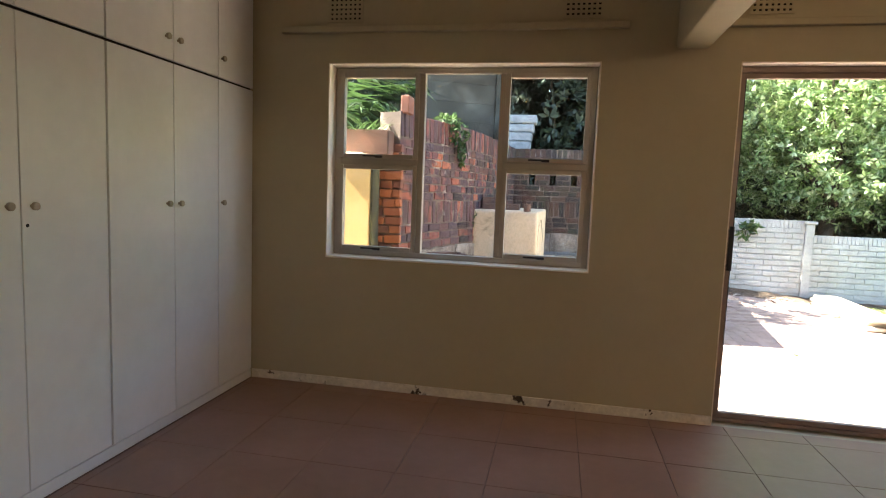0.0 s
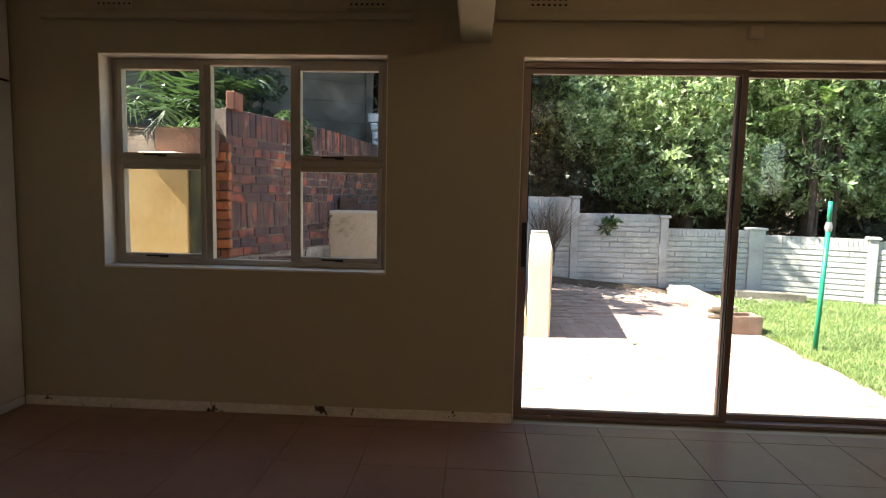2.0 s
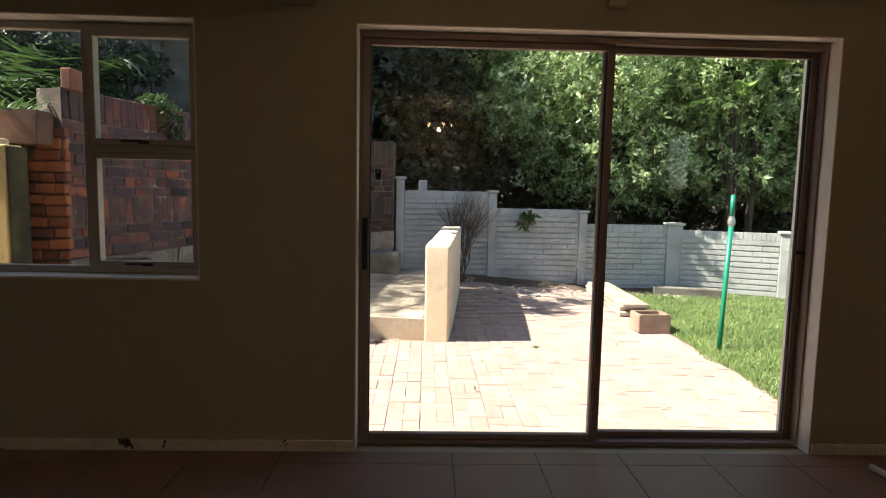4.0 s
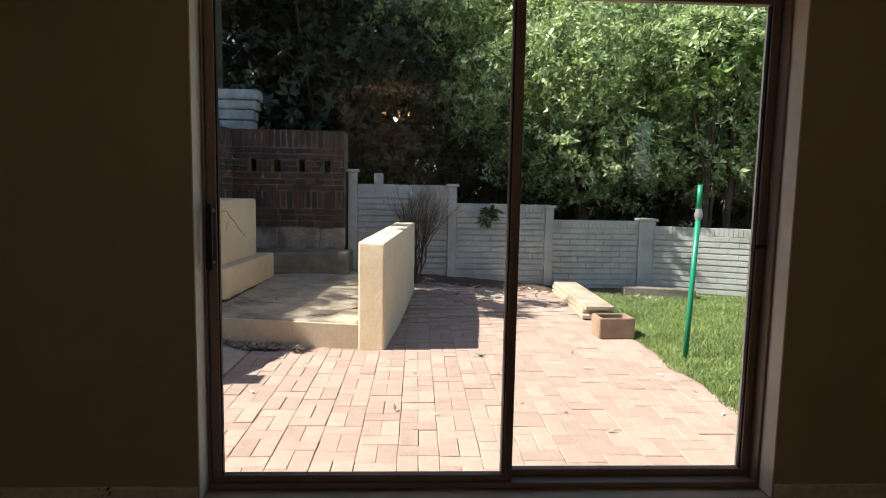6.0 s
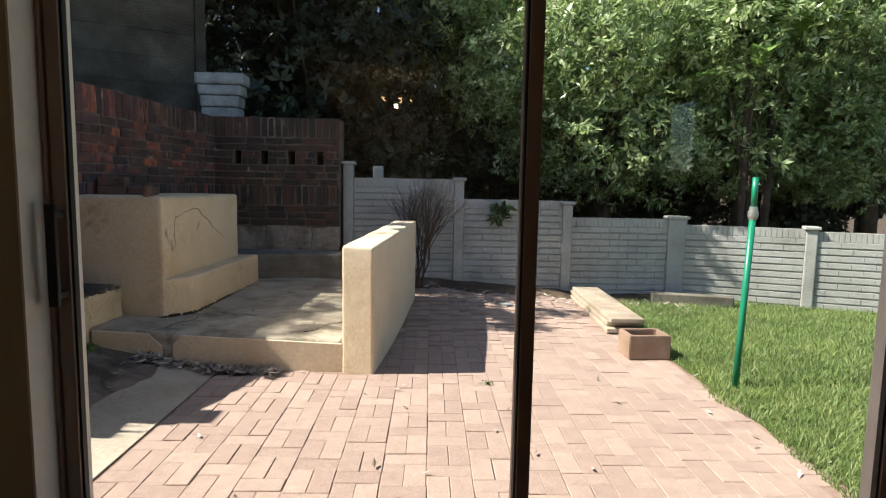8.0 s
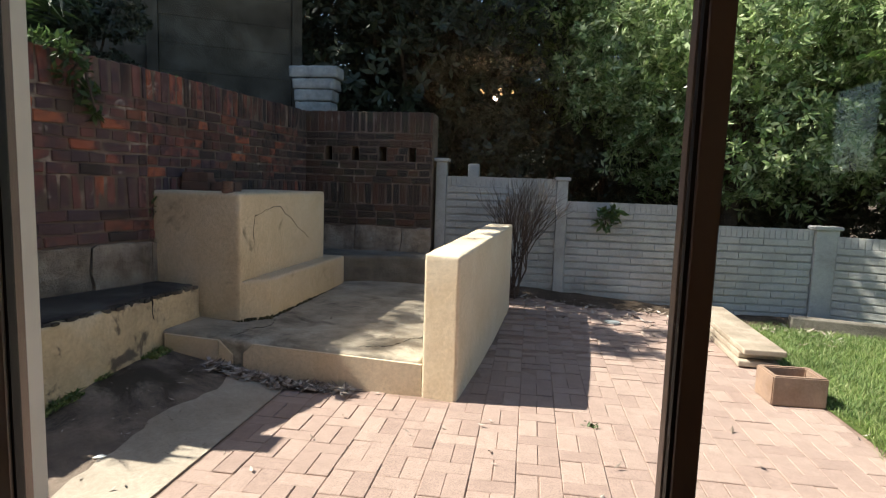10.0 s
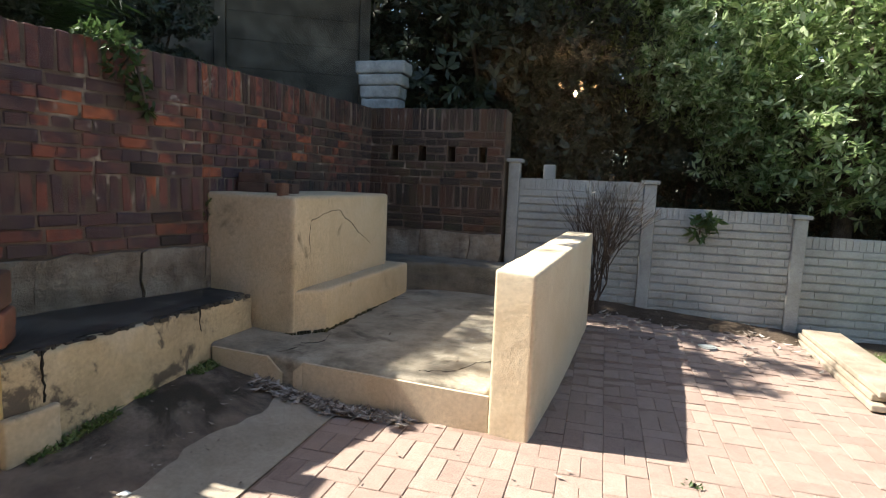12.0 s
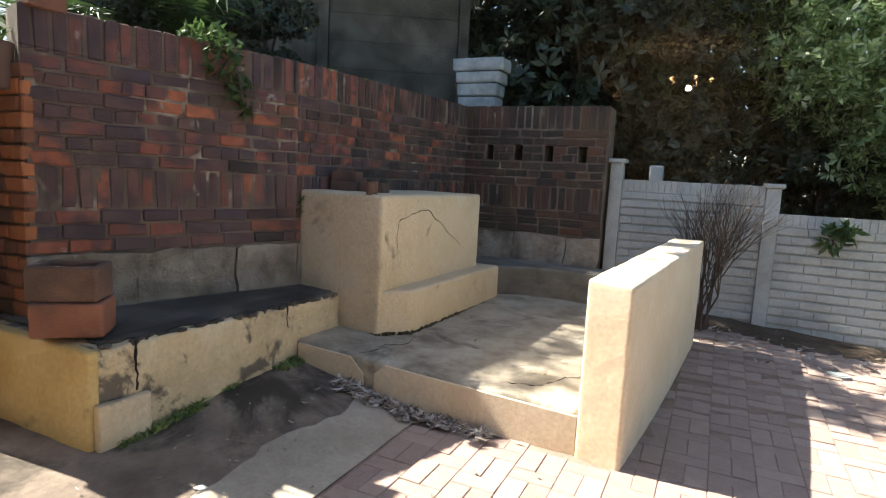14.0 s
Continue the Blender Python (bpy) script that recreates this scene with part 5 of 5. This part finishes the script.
def litter(name, n, f, label, size=(0.02, 0.05)):
    rr = random.Random(11)
    vs, fs = [], []
    for i in range(n):
        x, y, z = f(rr)
        a, s = rr.uniform(0, math.tau), rr.uniform(*size)
        u = Vector((math.cos(a), math.sin(a), rr.uniform(-0.4, 0.4))) * s
        w = Vector((-math.sin(a), math.cos(a), rr.uniform(-0.5, 0.5))) * s * 0.35
        c = Vector((x, y, z + 0.006 + rr.uniform(0, 0.02)))
        k = len(vs)
        vs += [tuple(c - u), tuple(c + w), tuple(c + u + Vector((0, 0, s * 0.4))), tuple(c - w)]
        fs.append((k, k + 1, k + 2, k + 3))
    tagged(new(name, mesh_from(name, vs, fs, M["litter"])), label, "leaves", kind="stuff")


def by_riser(r):
    t = r.betavariate(2, 2)
    x, y = -0.15 + 1.1 * t, 6.44 - 0.01 * t - abs(r.gauss(0, 0.045))
    return (x, y, lie(x, y))


litter("dry_leaves", 800, by_riser, "heap of dry grey-brown leaves at the foot of the platform", (0.025, 0.055))


def soil_strip():
    me_v, me_f, nx = [], [], 60
    for i in range(nx + 1):
        x = 1.75 + 3.6 * i / nx
        w = 0.42 + 0.2 * noise.noise((x * 1.7, 2, 0)) + 0.06 * noise.noise((x * 7, 2, 0))
        for y, h in ((9.50, 0.05), (9.50 - w * 0.5, 0.035), (9.50 - w, -0.02)):
            me_v.append((x, y, lie(x, y) + h + 0.02 * noise.noise((x * 6, y * 6, 0))))
    for i in range(nx):
        for j in range(2):
            a = i * 3 + j
            me_f.append((a, a + 1, a + 4, a + 3))
    s = new("soil_strip", mesh_from("soil_strip", me_v, me_f, M["soil"]))
    return tagged(s, "strip of dark soil washed up along the white fence", "soil", kind="stuff")


soil_strip()
litter("fallen_leaves", 420, lambda r: (lambda x, y: (x, y, lie(x, y)))(r.uniform(1.95, 5.0), 9.5 - abs(r.gauss(0, 0.5))), "scattered fallen leaves before the fence")
litter("slab_litter", 90, lambda r: (lambda x, y: (x, y, lie(x, y)))(r.uniform(-0.45, 0.4), r.uniform(4.7, 6.4)), "small dry leaf scraps and grit on the old slab", (0.006, 0.018))
litter("platform_litter", 60, lambda r: (r.uniform(-0.1, 1.3), r.uniform(6.8, 8.6), 0.165), "a few dry leaf scraps on the concrete platform", (0.008, 0.022))
litter("scattered_leaves", 46, lambda r: (lambda x, y: (x, y, lie(x, y)))(r.uniform(-0.2, 4.4), r.uniform(4.6, 6.4)), "a few stray leaves on the pavers", (0.012, 0.03))

# ---- pieces: floor tiles, pavers, bricks ----
TX, TY = 0.4255, 0.462


def brick_mesh(sx, sy, sz, material, b, name, worn=0):
    """a bevelled block; worn: which of some chipped and uneven versions"""
    name += "." * worn
    me = brick_mesh.cache.get((round(sx, 3), round(sz, 3), name))
    if not me:
        bm = bmesh.new()
        box(bm, -sx / 2, sx / 2, -sy / 2, sy / 2, -sz / 2, sz / 2)
        top = [e for e in bm.edges]
        bmesh.ops.bevel(bm, geom=top, offset=b, segments=1, affect="EDGES")
        if worn:
            for v in bm.verts:
                q = noise.noise_vector(v.co * 11 + Vector((worn * 7.3, sx * 50, 0))) * 0.010 + noise.noise_vector(v.co * 60 + Vector((worn, 0, 3))) * 0.005
                v.co += Vector((q.x, q.y * 0.8, q.z))
        me = bpy.data.meshes.new(name.rstrip("."))
        bm.to_mesh(me)
        bm.free()
        me.materials.append(material)
        brick_mesh.cache[round(sx, 3), round(sz, 3), name] = me
    return me


brick_mesh.cache = {}
rt = random.Random(3)
for i in range(-2, 14):
    for j in range(-3, 5):
        x0, y0 = -1.03 + TX * (i - 2), 2.74 + TY * (j - 2)
        x1, y1 = x0 + TX, y0 + TY
        x0, x1, y0, y1 = max(x0, -1.925), min(x1, XR), max(y0, YB), min(y1, YI)
        if x1 - x0 < 0.03 or y1 - y0 < 0.03:
            continue
        me = brick_mesh(x1 - x0 - 0.0032, y1 - y0 - 0.0032, 0.0102, M["tile"], 0.0008, "tile%.3f" % (y1 - y0))
        t = part("tile", me, None, floor)
        t.location = ((x0 + x1) / 2, (y0 + y1) / 2, -0.0051 + rt.uniform(-0.0004, 0.0004))
one("floor_rear_tiles", lambda b: [box(b, -1.925 + 0.45 * i + 0.003, min(XR, -1.925 + 0.45 * (i + 1)) - 0.003, 1.35 - 0.462 * (j + 1) + 0.003 - 0.97 + 0.97 - 0.0, 1.35 - 0.462 * j - 0.003, -0.0095, 0.0) for i in range(13) for j in range(9) if 1.35 - 0.462 * (j + 1) > YB], M["tile"], "rear floor tiles", kind="stuff", parent=floor)

# pavers in a basket pattern
bed = bpy.data.objects["paving_bed"]
PL, PW = 0.215, 0.1075
spots = []
ncol, nrow = 17, 18
for i in range(ncol):
    off = (0.0, 0.19, 0.07, 0.25, 0.13)[i % 5]
    for j in range(nrow):
        cx, cy = 0.485 + i * PL, 3.98 + off + (j - 1) * (PL + PW)
        for q in ((cx + PW / 2, cy + PL / 2, 90), (cx + PW * 1.5, cy + PL / 2, 90), (cx + PL / 2, cy + PL + PW / 2, 0)):
            if q[1] > 4.03:
                spots.append(q)
spots = [s for s in spots if s[0] < grass_edge(s[1]) - 0.02 and s[1] < 9.5 and not (1.30 < s[0] - 0.105 * (s[1] - 6.4) < 1.56 and s[1] > 6.38) and not (s[0] < 1.45 and s[1] > 6.42)]
spots.sort(key=lambda s: s[1])
me = brick_mesh(PL - 0.0025, PW - 0.0025, 0.05, M["paver"], 0.0035, "paver")
rp = random.Random(9)
for x, y, a in spots[:300]:
    p = part("paver", me, None, bed)
    p.matrix_world = Matrix.Translation((x + rp.uniform(-0.002, 0.002), y + rp.uniform(-0.002, 0.002), lie(x, y) - 0.025 + rp.uniform(-0.003, 0.003))) @ Euler((rp.uniform(-0.012, 0.012), rp.uniform(-0.012, 0.012), radians(a) + rp.uniform(-0.012, 0.012))).to_matrix().to_4x4()


def joined(name, items, material, parent, label):
    """many pieces as one mesh: items of (mesh, matrix)"""
    vs, fs = [], []
    for me, m in items:
        k = len(vs)
        vs += [tuple(m @ v.co) for v in me.vertices]
        fs += [tuple(k + q for q in p.vertices) for p in me.polygons]
    ob = new(name, mesh_from(name, vs, fs, material))
    ob.parent = parent
    return tagged(ob, label, kind="stuff")


joined("far_pavers", [(me, Matrix.Translation((x, y, lie(x, y) - 0.025 + rp.uniform(-0.003, 0.003))) @ Euler((rp.uniform(-0.012, 0.012), rp.uniform(-0.012, 0.012), radians(a) + rp.uniform(-0.012, 0.012))).to_matrix().to_4x4()) for x, y, a in spots[300:]], M["paver_far"], bed, "red pavers farther off")

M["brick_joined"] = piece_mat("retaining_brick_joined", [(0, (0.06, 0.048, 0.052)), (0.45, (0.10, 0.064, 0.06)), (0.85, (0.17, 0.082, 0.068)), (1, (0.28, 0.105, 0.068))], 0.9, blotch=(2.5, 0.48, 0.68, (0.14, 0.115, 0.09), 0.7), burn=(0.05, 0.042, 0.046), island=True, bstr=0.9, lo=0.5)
owner = {"near": w_a, "far": w_b, "corner": w_c, "pier": bpy.data.objects["brick_pier_core"]}
count = {}
rest = {}
BRICK_USED = []
dark_pick = random.Random(5)


def is_darker(y):
    """more and more of the darker bricks towards the far corner"""
    return dark_pick.random() < min(1, max(0, (y - 6.2) / 2.2))


for m, (sx, sy, sz), wall in BRICKS:
    mt = M["brick_dark"] if wall == "corner" else M["brick_orange"] if wall == "pier" else M["brick_sooty"] if is_darker(m.translation.y) else M["brick"]
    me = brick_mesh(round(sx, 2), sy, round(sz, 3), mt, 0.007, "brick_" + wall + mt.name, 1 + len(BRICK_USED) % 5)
    BRICK_USED.append(wall)
    count[wall] = count.get(wall, 0) + 1
    if count[wall] <= 295:
        p = part("brick", me, None, owner[wall])
        p.matrix_world = m
    else:
        rest.setdefault(wall, []).append((me, m))
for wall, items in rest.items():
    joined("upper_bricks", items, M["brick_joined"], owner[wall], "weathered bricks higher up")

# the yard as a whole: its true size, set against the house
YARD = Matrix.Translation((1.882, 3.649, 1.254)) @ Matrix.Scale(1.03, 4) @ Matrix.Translation((-1.855, -3.536, -1.28))
for ob in scene.objects:
    if ob not in INSIDE and ob.parent is None:
        ob.matrix_basis = YARD @ ob.matrix_basis
